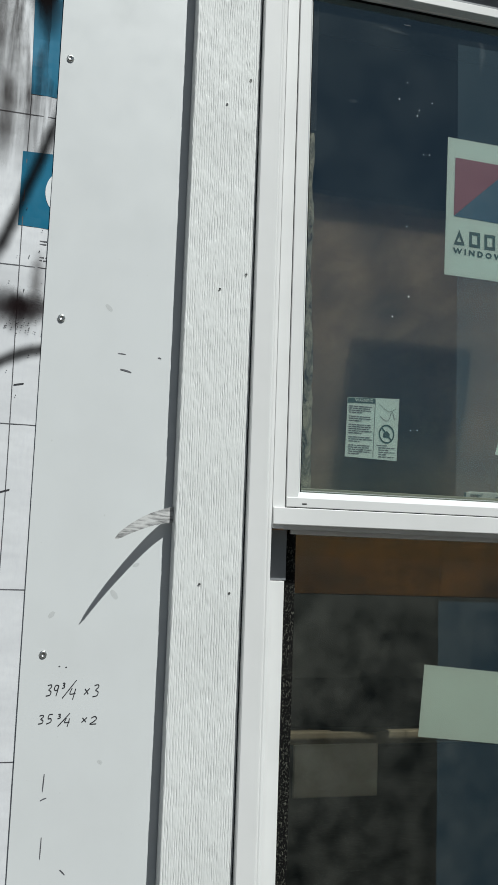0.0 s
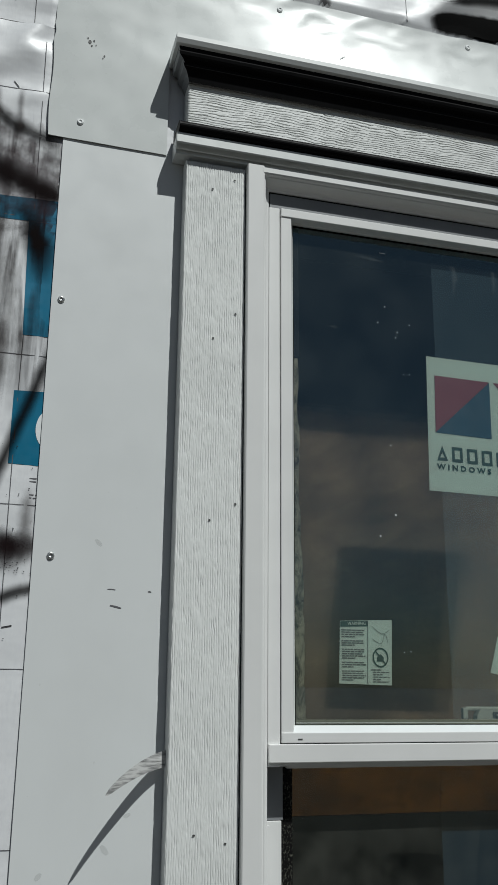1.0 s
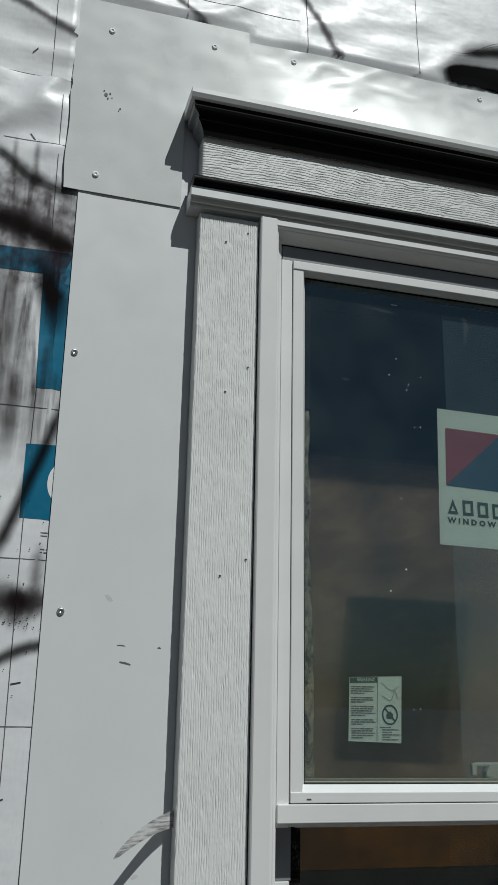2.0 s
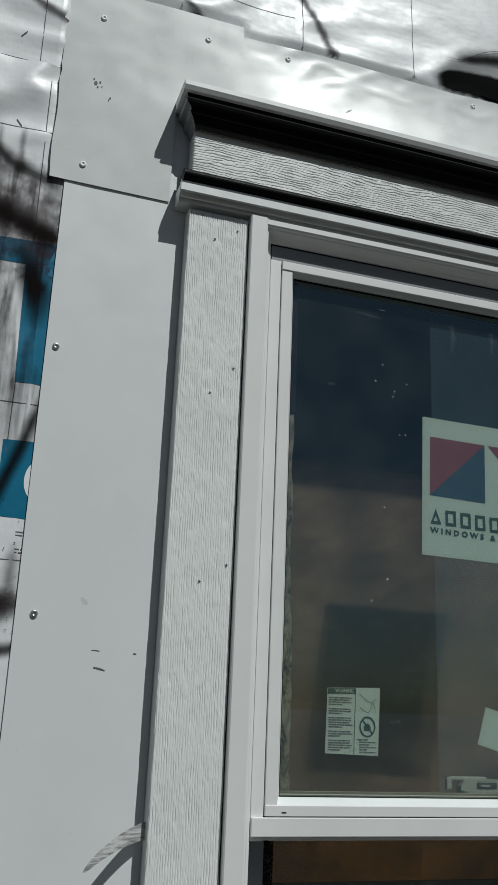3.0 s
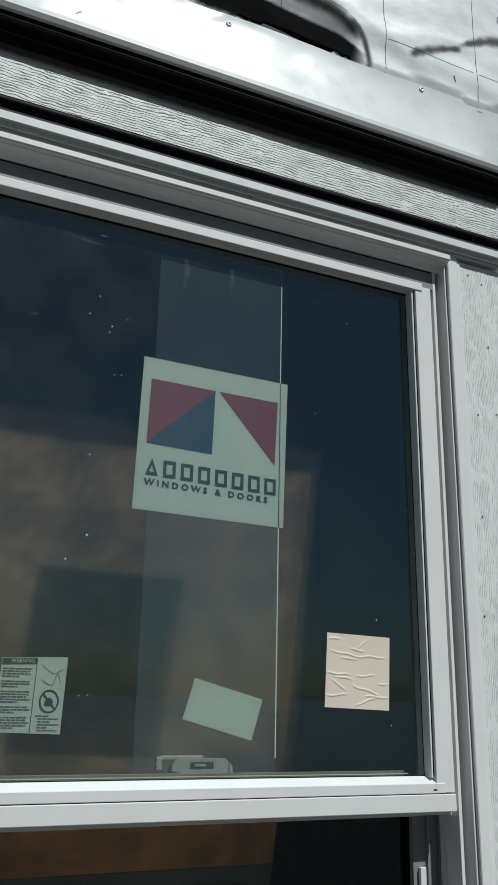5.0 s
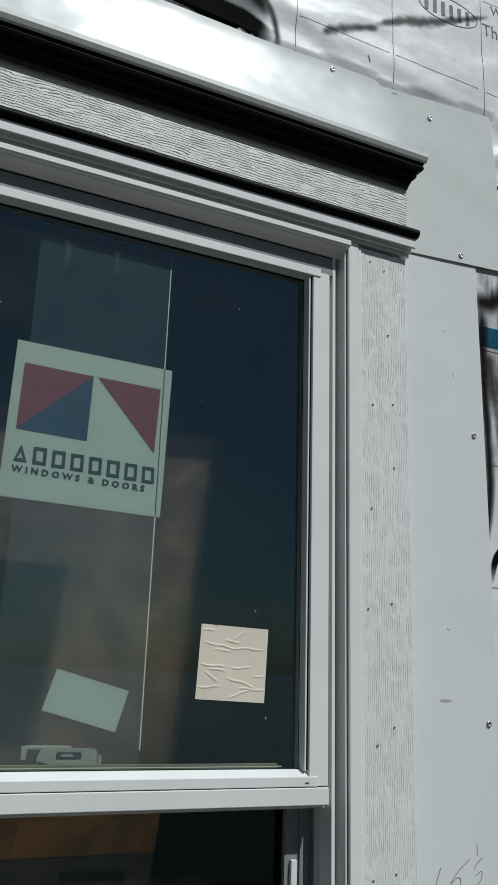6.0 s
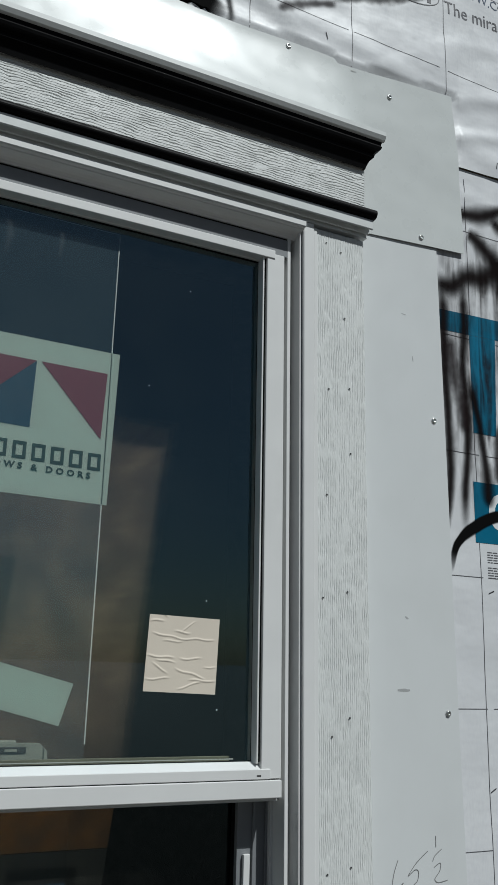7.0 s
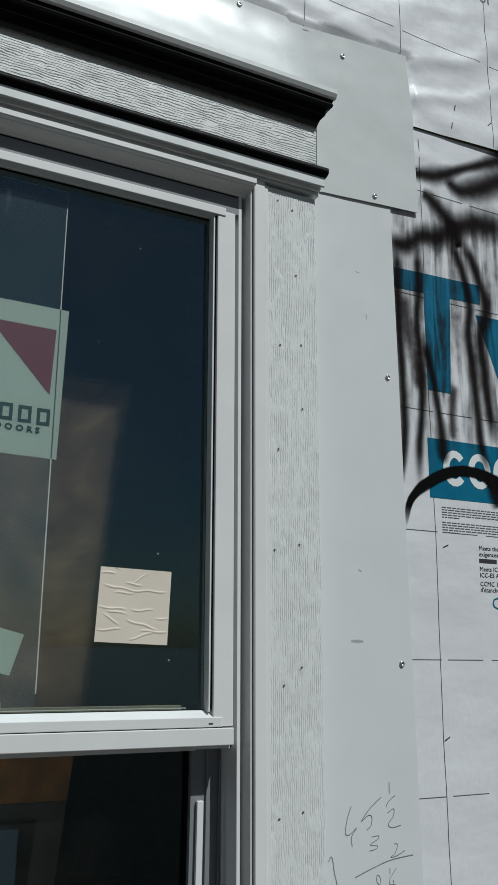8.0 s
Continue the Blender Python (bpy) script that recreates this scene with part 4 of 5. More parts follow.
PY = LABY - 0.0005
part("triangle", flat(bmesh.new(), ((-0.0865, 2.0995), (0.0050, 2.0975), (-0.0890, 2.0110)), PY), M_RED, brand, "maroon triangle")
part("triangle", flat(bmesh.new(), ((0.0050, 2.0974), (0.0030, 2.0080), (-0.0889, 2.0109)), PY + 0.0001), M_NAVY, brand, "navy triangle")
part("triangle", flat(bmesh.new(), ((0.0110, 2.0975), (0.1000, 2.0960), (0.0965, 2.0050)), PY), M_RED, brand, "maroon triangle")
for i in range(8):
    x, z, w, h, k = -0.0885 + i * 0.0243, 1.9690 - i * 0.0009, 0.0172, 0.0225, 0.0043
    if i == 0:
        outer, inner = ((x, z), (x + w, z), (x + w / 2, z + h)), ((x + 0.0048, z + k), (x + w - 0.0048, z + k), (x + w / 2, z + h - 0.0100))
    else:
        outer, inner = ((x, z), (x + w, z), (x + w, z + h), (x, z + h)), ((x + k, z + k), (x + w - k, z + k), (x + w - k, z + h - k), (x + k, z + h - k))
    bm = bmesh.new()
    for a in range(len(outer)):
        b = (a + 1) % len(outer)
        flat(bm, (outer[a], outer[b], inner[b], inner[a]), PY)
    part("letter_block", bm, M_LETTER, brand)
lettering("words", "WINDOWS & DOORS", 0.0112, -0.0890, PY, 1.9560, M_LETTER, brand, -1.6, 1.12, 1.60, bold=0.0004)

warn = card("warning_label", "small white warning label with dense print and a prohibition sign", ((-0.2445, 1.735), (-0.1690, 1.738), (-0.1720, 1.652), (-0.2470, 1.654)), LABY, M_LABEL)
part("heading", flat(bmesh.new(), ((-0.2440, 1.7345), (-0.2045, 1.7360), (-0.2045, 1.7290), (-0.2442, 1.7275)), PY), M_LETTER, warn)
lettering("heading_word", "WARNING", 0.0066, -0.2340, PY - 0.0004, 1.7294, M_LABEL, warn, 2.0, 0.82)
random.seed(5)


def print_line(x, z, w, thick):
    """One line of small print, broken into words."""
    bm = bmesh.new()
    end = x + w
    while x < end - 0.001:
        step = min(random.uniform(0.0025, 0.0075), end - x)
        flat(bm, ((x, z), (x + step, z + 0.0001), (x + step, z - thick), (x, z - thick)), PY)
        x += step + 0.0009
    part("print_line", bm, M_PRINT, warn)


z = 1.7238
for i in range(20):
    if i in (4, 7, 12, 15):
        z -= 0.0026
    print_line(-0.2428, z, 0.0345 * (random.uniform(0.4, 0.6) if i in (3, 6, 11, 14, 19) else random.uniform(0.88, 1.0)), 0.0013)
    z -= 0.00285
for i in range(6):
    print_line(-0.2020 if i == 0 else -0.1990, 1.6725 - 0.0031 * i, 0.024 * random.uniform(0.45, 1.0), 0.0012)
part("divider", flat(bmesh.new(), ((-0.2048, 1.7360), (-0.2040, 1.7360), (-0.2065, 1.6540), (-0.2073, 1.6540)), PY), M_PRINT, warn)
bm = bmesh.new()
ribbon(bm, [(-0.1875 + 0.0105 * math.cos(a), 1.6880 + 0.0120 * math.sin(a), 0.0020) for a in [2 * math.pi * i / 24 for i in range(25)]], lambda x, z: PY, 0, 1, 1)
ribbon(bm, [(-0.1948, 1.6965, 0.0020), (-0.1802, 1.6795, 0.0020)], lambda x, z: PY, 0.0001, 1, 1)
part("prohibition_sign", bm, M_LETTER, warn)
part("pictogram", flat(bmesh.new(), ((-0.1925, 1.6830), (-0.1830, 1.6830), (-0.1830, 1.6885), (-0.1870, 1.6925), (-0.1925, 1.6885)), PY), M_LETTER, warn)
bm = bmesh.new()
ribbon(bm, [(-0.1990, 1.7290, 0.0006), (-0.1850, 1.7190, 0.0006), (-0.1740, 1.7240, 0.0006)], lambda x, z: PY, 0, 4, 1)
ribbon(bm, [(-0.1980, 1.7120, 0.0006), (-0.1860, 1.7060, 0.0006), (-0.1800, 1.7190, 0.0006), (-0.1760, 1.7080, 0.0006)], lambda x, z: PY, 0, 4, 1)
part("drawing", bm, M_PRINT, warn)

card("blank_card", "blank pale card stuck askew behind the upper glass", ((-0.0085, 1.7195), (0.0850, 1.6955), (0.0705, 1.6460), (-0.0230, 1.6705)), LABY, M_LABEL, "card")
card("paper_label", "wrinkled beige paper label stuck on the outer glass", ((0.1775, 1.7840), (0.2765, 1.7815), (0.2735, 1.6850), (0.1735, 1.6880)), 0.0056, M_BEIGE, "label", 0.0010, 96)
card("blank_card", "blank pale card behind the lower glass", ((-0.1085, 1.3765), (0.0900, 1.3590), (0.0820, 1.2610), (-0.1170, 1.2800)), 0.0496, M_CARD, "card")
film = thing("protective_film", (0.01, 0.0102, 1.60), "clear protective film strip behind the upper glass", "film")
part("strip", boxed(-0.0830, 0.1040, 0.01015, 0.0103, 1.6000, 2.3020), M_FILM, film)
part("edge", boxed(0.1033, 0.1048, 0.0098, 0.0101, 1.6250, 2.3020), veil("film_edge", (0.85, 0.88, 0.88), 0.85), film, "whitish cut edge")
part("edge", boxed(-0.0830, 0.1040, 0.0098, 0.0101, 2.3010, 2.3018), M_CUT, film, "whitish cut edge")
film = thing("protective_film", (0.01, 0.0502, 0.97), "clear protective film strip behind the lower glass", "film")
part("strip", boxed(-0.0880, 0.1040, 0.05015, 0.0503, 0.9700, 1.5400), M_FILM_LOW, film)
specks = thing("paint_specks", (0, 0.006, 1.7), "white paint specks and dust on the upper glass", "paint specks", kind="stuff")
bm = bmesh.new()
random.seed(11)
for x, z in ((-0.165, 2.199), (-0.177, 2.172), (-0.149, 2.151), (-0.126, 2.174), (-0.146, 2.160), (-0.139, 2.094), (-0.129, 2.095), (-0.163, 1.984), (-0.159, 1.883), (-0.183, 1.852), (-0.154, 1.695), (-0.144, 1.696), (0.212, 2.239), (0.158, 2.089), (0.256, 1.805), (0.277, 1.666)):
    disc(bm, x, 0.0059, z, random.uniform(0.0005, 0.0011), 7, random.uniform(0.0006, 0.0013))
disc(bm, -0.166, 0.0059, 2.287, 0.0060, 9, 0.0008)
part("specks", bm, M_SPECK, specks)

M_SMEAR = veil("wiped_smear", (0.60, 0.66, 0.66), 0.045, True, 0.9, 0.6, 3.0)
for run in ([(-0.255, 2.157, 0.004), (-0.247, 2.157, 0.009), (-0.239, 2.157, 0.004)], [(-0.216, 2.277, 0.004), (-0.190, 2.275, 0.007), (-0.16, 2.272, 0.004)],
            [(-0.050, 2.290, 0.008), (-0.046, 2.265, 0.014), (-0.050, 2.230, 0.008)], [(0.020, 2.290, 0.006), (0.023, 2.270, 0.010), (0.020, 2.240, 0.006)]):
    part("smear", ribbon(bmesh.new(), run, lambda x, z: 0.0061, 0.0003, 8, 6), M_SMEAR, specks)

# ---------------------------------------------------------------- inside the room
board = thing("strand_board", (-0.05, 0.2, 0.40), "brown strand board standing close behind the window", "board")


def leaning(z):
    return 0.170 + (2.04 - z) * 0.12


# the lowest piece is added: its near-black colour stands for the darkness below the board
for name, mat, lo, hi in (("panel", M_OSB, 1.577, 2.085), ("stained_edge", M_OSB_ORANGE, 1.462, 1.576), ("damp_foot", M_DARK_FOOT, 1.330, 1.461)):
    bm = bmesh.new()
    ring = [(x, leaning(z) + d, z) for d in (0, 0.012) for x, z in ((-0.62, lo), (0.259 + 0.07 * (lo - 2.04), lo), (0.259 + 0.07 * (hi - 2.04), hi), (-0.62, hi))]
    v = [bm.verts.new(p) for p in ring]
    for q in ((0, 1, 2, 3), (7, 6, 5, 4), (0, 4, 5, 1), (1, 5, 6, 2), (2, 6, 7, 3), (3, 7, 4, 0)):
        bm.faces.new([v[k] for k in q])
    part(name, bm, mat, board, {M_OSB_ORANGE: "orange-stained lower edge", M_DARK_FOOT: "added near-black foot, the darkness below the board put into its colour"}.get(mat, ""))
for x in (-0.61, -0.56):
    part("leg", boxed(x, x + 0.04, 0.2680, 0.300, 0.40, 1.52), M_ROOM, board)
rail = thing("lumber_length", (-0.2, 0.31, 0.4), "weathered rough lumber lying across inside the room", "lumber")
part("beam", boxed(-0.42, 0.30, 0.302, 0.34, 1.217, 1.237, bevel=0.002), M_LUMBER, rail)
part("block", boxed(-0.215, -0.0705, 0.296, 0.3015, 1.1365, 1.219, bevel=0.002), M_BLOCK, rail)
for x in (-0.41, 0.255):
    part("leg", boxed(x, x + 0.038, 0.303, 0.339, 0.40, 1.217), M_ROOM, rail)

# ---------------------------------------------------------------- writing and marks on the flashing
GLYPH = {
    "0": [[(.5, 1), (.1, .7), (.1, .3), (.45, 0), (.85, .3), (.85, .75), (.5, 1)]],
    "1": [[(.5, 1), (.45, 0)]],
    "2": [[(.1, .8), (.5, 1), (.8, .75), (.5, .35), (.05, .02), (.9, .05)]],
    "3": [[(.1, .92), (.6, 1), (.75, .8), (.4, .55), (.8, .4), (.75, .1), (.1, 0)]],
    "4": [[(.2, 1), (.05, .45), (.85, .5)], [(.75, .95), (.6, -.1)]],
    "5": [[(.9, 1), (.3, .95), (.25, .55), (.7, .55), (.75, .2), (.1, 0)]],
    "9": [[(.8, .9), (.3, .95), (.15, .6), (.6, .5), (.8, .9), (.65, 0)]],
    "/": [[(1.2, 1.3), (-.2, -.2)]],
    "x": [[(.1, .8), (.8, .1)], [(.85, .85), (.1, .05)]],
}


def scrawl(parent, text, mat, width, tilt=0.0):
    """Handwriting: rows of (character, x, z, width, height) drawn as strokes."""
    for ch, x, z, w, h in text:
        bm = bmesh.new()
        for stroke in GLYPH[ch]:
            ribbon(bm, [(x + a * w + tilt * b * h, z + b * h, width) for a, b in stroke], strip_y, 0.0004, 5, 1)
        part("written_figure", bm, mat, parent)


scrawl(left_strip, [("3", -0.6205, 1.3450, 0.007, 0.013), ("9", -0.6125, 1.3450, 0.007, 0.013), ("3", -0.6020, 1.3540, 0.004, 0.006), ("/", -0.5985, 1.3450, 0.009, 0.014), ("4", -0.5930, 1.3420, 0.008, 0.012),
                    ("x", -0.5760, 1.3460, 0.007, 0.009), ("3", -0.5660, 1.3440, 0.008, 0.014)], M_INK, 0.0011, 0.15)
scrawl(left_strip, [("3", -0.6275, 1.3130, 0.007, 0.010), ("5", -0.6180, 1.3130, 0.007, 0.011), ("3", -0.6050, 1.3190, 0.004, 0.005), ("/", -0.6020, 1.3120, 0.008, 0.010), ("4", -0.5970, 1.3105, 0.007, 0.009),
                    ("x", -0.5770, 1.3140, 0.007, 0.007), ("2", -0.5670, 1.3120, 0.009, 0.009)], M_INK, 0.0011, 0.15)
flatly = strip_y
for stroke in ([(0.557, 1.469), (0.550, 1.452), (0.547, 1.434), (0.554, 1.432), (0.566, 1.440), (0.557, 1.429), (0.558, 1.416)], [(0.609, 1.478), (0.589, 1.464), (0.574, 1.448), (0.586, 1.455), (0.592, 1.452), (0.590, 1.441), (0.583, 1.436)],
               [(0.623, 1.497), (0.623, 1.482)], [(0.633, 1.479), (0.621, 1.471), (0.617, 1.464)], [(0.619, 1.456), (0.630, 1.461), (0.629, 1.451), (0.620, 1.441), (0.626, 1.436), (0.642, 1.438)]):
    part("written_figure", ribbon(bmesh.new(), [(x, z, 0.0011) for x, z in stroke], flatly, 0.0004, 5, 1), M_PENCIL, right_strip)
for stroke in ([(0.591, 1.426), (0.602, 1.427), (0.602, 1.423), (0.588, 1.416), (0.600, 1.414), (0.598, 1.410), (0.587, 1.408)], [(0.629, 1.414), (0.635, 1.413), (0.631, 1.402), (0.623, 1.397), (0.633, 1.398), (0.648, 1.404)],
               [(0.599, 1.376), (0.598, 1.369), (0.602, 1.363), (0.605, 1.367), (0.603, 1.374), (0.599, 1.376)], [(0.621, 1.383), (0.621, 1.375)], [(0.632, 1.382), (0.620, 1.369)], [(0.621, 1.368), (0.620, 1.362), (0.630, 1.361)], [(0.627, 1.367), (0.625, 1.357)]):
    part("written_figure", ribbon(bmesh.new(), [(x, z, 0.0009) for x, z in stroke], flatly, 0.0004, 5, 1), M_PENCIL, right_strip)
for stroke in ([(0.562, 1.376), (0.587, 1.384), (0.621, 1.393), (0.662, 1.397)], [(0.519, 1.400), (0.523, 1.406), (0.526, 1.400), (0.528, 1.386), (0.533, 1.368), (0.536, 1.345)]):
    part("pencil_line", ribbon(bmesh.new(), [(x, z, 0.0012) for x, z in stroke], flatly, 0.0004, 5, 1), M_PENCIL, right_strip)
for x, z, dx, dz, w in ((-0.557, 1.7645, 0.010, -0.0005, 0.0012), (-0.553, 1.7445, 0.014, -0.003, 0.0022), (-0.506, 1.7630, 0.004, -0.0005, 0.0018), (-0.616, 1.256, -0.001, -0.020, 0.0014), (-0.619, 1.226, 0.007, 0.003, 0.0012), (-0.615, 1.185, -0.0005, -0.024, 0.0013),
                        (-0.592, 1.148, 0.006, -0.006, 0.0014), (-0.607, 1.379, 0.002, 0, 0.0014), (-0.599, 1.378, 0.002, 0, 0.0012)):
    bm = ribbon(bmesh.new(), [(x, z, w * 0.7), (x + dx * 0.5, z + dz * 0.5 + 0.0004, w), (x + dx, z + dz, w * 0.6)], flatly, 0.0004, 3, 1)
    part("scuff", bm, M_PRINT, left_strip)
film_mark = veil("grey_scuff", (0.25, 0.25, 0.25), 0.35)
for x, z, dx, dz, w in ((0.560, 1.695, 0.022, 0.000, 0.005), (0.576, 2.281, 0.010, -0.001, 0.0016), (0.597, 2.212, 0.001, -0.010, 0.0020), (0.575, 1.80, 0.006, -0.003, 0.003)):
    bm = ribbon(bmesh.new(), [(x, z, w * 0.5), (x + dx * 0.5, z + dz * 0.5, w), (x + dx, z + dz, w * 0.5)], flatly, 0.0004, 3, 2)
    part("scuff", bm, film_mark, right_strip)
film_mark = veil("pale_smudge", (0.28, 0.28, 0.26), 0.13)
for x, z, dx, dz, w in ((-0.575, 1.826, 0.008, -0.008, 0.006), (-0.55, 1.47, 0.008, -0.010, 0.007), (-0.622, 1.436, 0.006, 0.007, 0.006), (-0.525, 1.50, 0.008, 0.003, 0.005), (-0.555, 1.27, 0.005, -0.004, 0.005)):
    bm = ribbon(bmesh.new(), [(x, z, w * 0.5), (x + dx * 0.5, z + dz * 0.5, w), (x + dx, z + dz, w * 0.5)], flatly, 0.0004, 3, 2)
    part("smudge", bm, film_mark, left_strip)

# plastic strip curling out from behind the trim
curl = thing("plastic_strip", (-0.48, -0.01, 1.56), "translucent plastic strip curling out from behind the trim", "plastic strip")
bm = bmesh.new()
rows = []
for i in range(19):
    s = i / 18
    x = -0.474 - 0.088 * s + 0.006 * s * s
    y = -0.010 - 0.062 * s ** 1.3
    z = 1.5660 - 0.014 * s - 0.020 * s * s
    w = 0.019 * (1 - s) ** 0.42 + 0.001
    rows.append([(x, y + 0.0006 * math.sin(9 * s), z + w * (k / 4 - 0.5)) for k in range(5)])
part("strip", slab(rows, 0.0006), M_HAZE, curl, smooth=True)

# ---------------------------------------------------------------- print and spray paint on the house wrap
def grid_line(pts, width=0.0011):
    bm = bmesh.new()
    ribbon(bm, [(x, z, width) for x, z in pts], wrap_lie, 0.0004, 1, 1)
    part("printed_line", bm, M_PRINT, wrap)


def runs(a, b, n):
    return [a + (b - a) * i / n for i in range(n + 1)]


for x in (-1.105, -0.905, -0.705, -0.507, -0.309, -0.1115, 0.089, 0.2875, 0.480, 0.680, 0.885, 1.085, 1.285):
    grid_line([(x + 0.002 * math.sin(8 * z), z) for z in runs(seam_z(x) + 0.004 if abs(x) > 0.66 else 2.70, 3.3, 40)])
for z in (2.770, 2.970, 3.170):
    for x in (-1.105, -0.905, -0.705, -0.507, -0.309, 0.2875, 0.480, 0.680, 0.885, 1.085, 1.285):
        if z > 2.8 or not -0.5 < x < 0.2:
            grid_line([(q, z + 0.003 * math.sin(5 * q)) for q in runs(x + 0.004, x + 0.185, 18)], 0.0009)
for x in (0.7240, 0.9240, 1.1240, 1.3240):
    grid_line([(x + 0.012 * (1.95 - z) + 0.001 * math.sin(11 * z), z) for z in runs(0.9, 2.565, 80)])
for x in (-0.6830, -0.8830, -1.0830):
    grid_line([(x + 0.001 * math.sin(9 * z), z) for z in runs(0.9, 2.545, 80)])
for k in range(8):
    z = 1.071 + 0.1985 * k
    for x0 in (0.66, 0.742, 0.830, 0.918, 1.006, 1.094, 1.182):
        grid_line([(x, z + 0.003) for x in runs(x0, x0 + 0.07, 7)])
    for x0 in (-0.76, -0.90, -1.04):
        grid_line([(x, z) for x in runs(x0, x0 + 0.128, 9)])


def near(x0, x1, z):
    """Just in front of the wrap along a line of print."""
    return min(wrap_lie(x, z + d) for x in runs(x0, x1, 12) for d in (0, 0.01, 0.025)) - 0.0012


def patch(name, outline, mat, lift=0.0005, step=0.012):
    """A printed area of four corners (x, z), counted round from the top left, laid on the wrap."""
    tl, tr, br, bl = [Vector(p) for p in outline]
    nx = max(2, int((tr - tl).length / step))
    nz = max(2, int((tl - bl).length / step))
    bm = bmesh.new()
    g = []
    for j in range(nz + 1):
        r = []
        for i in range(nx + 1):
            a, b = i / nx, j / nz
            p = (bl * (1 - a) + br * a) * (1 - b) + (tl * (1 - a) + tr * a) * b
            r.append(bm.verts.new((p.x, wrap_lie(p.x, p.y) - lift, p.y)))
        g.append(r)
    for j in range(nz):
        for i in range(nx):
            bm.faces.new((g[j][i], g[j][i + 1], g[j + 1][i + 1], g[j + 1][i]))
    part(name, bm, mat, wrap)


patch("teal_letter_block", ((0.600, 2.306), (0.842, 2.312), (0.841, 2.276), (0.600, 2.270)), M_TEAL)
patch("teal_letter_block", ((0.7180, 2.2725), (0.7740, 2.2740), (0.7680, 2.103), (0.7200, 2.103)), M_TEAL, 0.0006)
patch("teal_letter_block", ((0.830, 2.255), (0.885, 2.255), (0.935, 2.105), (0.890, 2.105)), M_TEAL)
patch("teal_box", ((0.7155, 2.021), (1.40, 2.024), (1.40, 1.926), (0.7180, 1.923)), M_TEAL)
for x in (0.770, 0.822, 0.876, 0.930):
    bm = bmesh.new()
    turn = range(40, 321, 20) if x in (0.770, 0.876) else range(0, 361, 20)
    ribbon(bm, [(x + 0.018 * math.cos(a), 1.975 + 0.024 * math.sin(a), 0.0125) for a in [radians(d) for d in turn]], wrap_lie, 0.0008, 1, 2)
    part("white_letter_shape", bm, M_WHITE_PRINT, wrap)
patch("teal_letter_block", ((-0.688, 2.2560), (-0.648, 2.2565), (-0.648, 2.091), (-0.684, 2.091)), M_TEAL, 0.0006)
patch("teal_letter_block", ((-0.83, 2.288), (-0.648, 2.292), (-0.648, 2.257), (-0.83, 2.254)), M_TEAL)
patch("teal_box", ((-0.689, 2.014), (-0.648, 2.015), (-0.648, 1.916), (-0.689, 1.917)), M_TEAL)
bm = bmesh.new()
bm.faces.new([bm.verts.new((-0.6405 + 0.018 * math.cos(a), wrap_lie(-0.655, 1.965) - 0.0010, 1.965 + 0.0265 * math.sin(a))) for a in [radians(d) for d in range(70, 291, 10)]])
part("white_letter_shape", bm, M_WHITE_PRINT, wrap)

for x, z, s, txt in ((0.813, 1.8440, 0.0105, "Meets the"), (0.813, 1.8340, 0.0105, "exigences"), (0.813, 1.8100, 0.0105, "Meets ICC"), (0.813, 1.8000, 0.0105, "ICC-ES AC"), (0.813, 1.7860, 0.0105, "CCMC 13"), (0.813, 1.7765, 0.0105, "d'\u00e9tanch\u00e9it\u00e9")):
    lettering("printed_words", txt, s, x, near(x, x + 0.06, z), z, M_INK, wrap, 0.5, lie=wrap_lie)
patch("printed_bar", ((0.813, 1.8300), (0.850, 1.8300), (0.850, 1.8235), (0.813, 1.8235)), M_INK, 0.0006, 0.006)
lettering("printed_words", "C", 0.027, 0.836, near(0.836, 0.86, 1.76), 1.7500, M_TEAL, wrap, lie=wrap_lie)
lettering("printed_words", "The miracles of", 0.037, 0.681, near(0.681, 0.92, 2.90), 2.8930, M_PRINT, wrap, 3.8, 0.95, lie=wrap_lie)
lettering("printed_words", "WWW.CON", 0.028, 0.702, near(0.702, 0.95, 2.95), 2.9460, M_NAVY_PRINT, wrap, 0.5, 0.95, lie=wrap_lie)
# an oval badge beside the words
part("badge_oval", ribbon(bmesh.new(), [(0.603 + 0.066 * math.cos(a), 2.914 + 0.027 * math.sin(a), 0.0016) for a in [radians(d) for d in range(0, 361, 12)]], wrap_lie, 0.0006, 1, 1), M_PRINT, wrap)
for k in range(6):
    x = 0.550 + 0.0185 * k
    patch("badge_bar", ((x, 2.928), (x + 0.008, 2.929), (x + 0.008, 2.899), (x, 2.898)), M_PRINT, 0.0006, 0.006)
random.seed(21)
for x0, zt in ((0.740, 1.9095), (0.740, 1.8850), (-0.662, 1.900), (-0.662, 1.8790)):
    for i in range(5 if x0 > 0 else 2):
        z = zt - 0.0040 * i
        end = x0 + (random.uniform(0.12, 0.16) if x0 > 0 and i < 4 else 0.035)
        x = x0
        while x < end:
            w = random.uniform(0.004, 0.012)
            patch("printed_bar", ((x, z), (x + w, z + 0.0002), (x + w, z - 0.0013), (x, z - 0.0015)), M_PRINT, 0.0004, 0.02)
            x += w + 0.0016
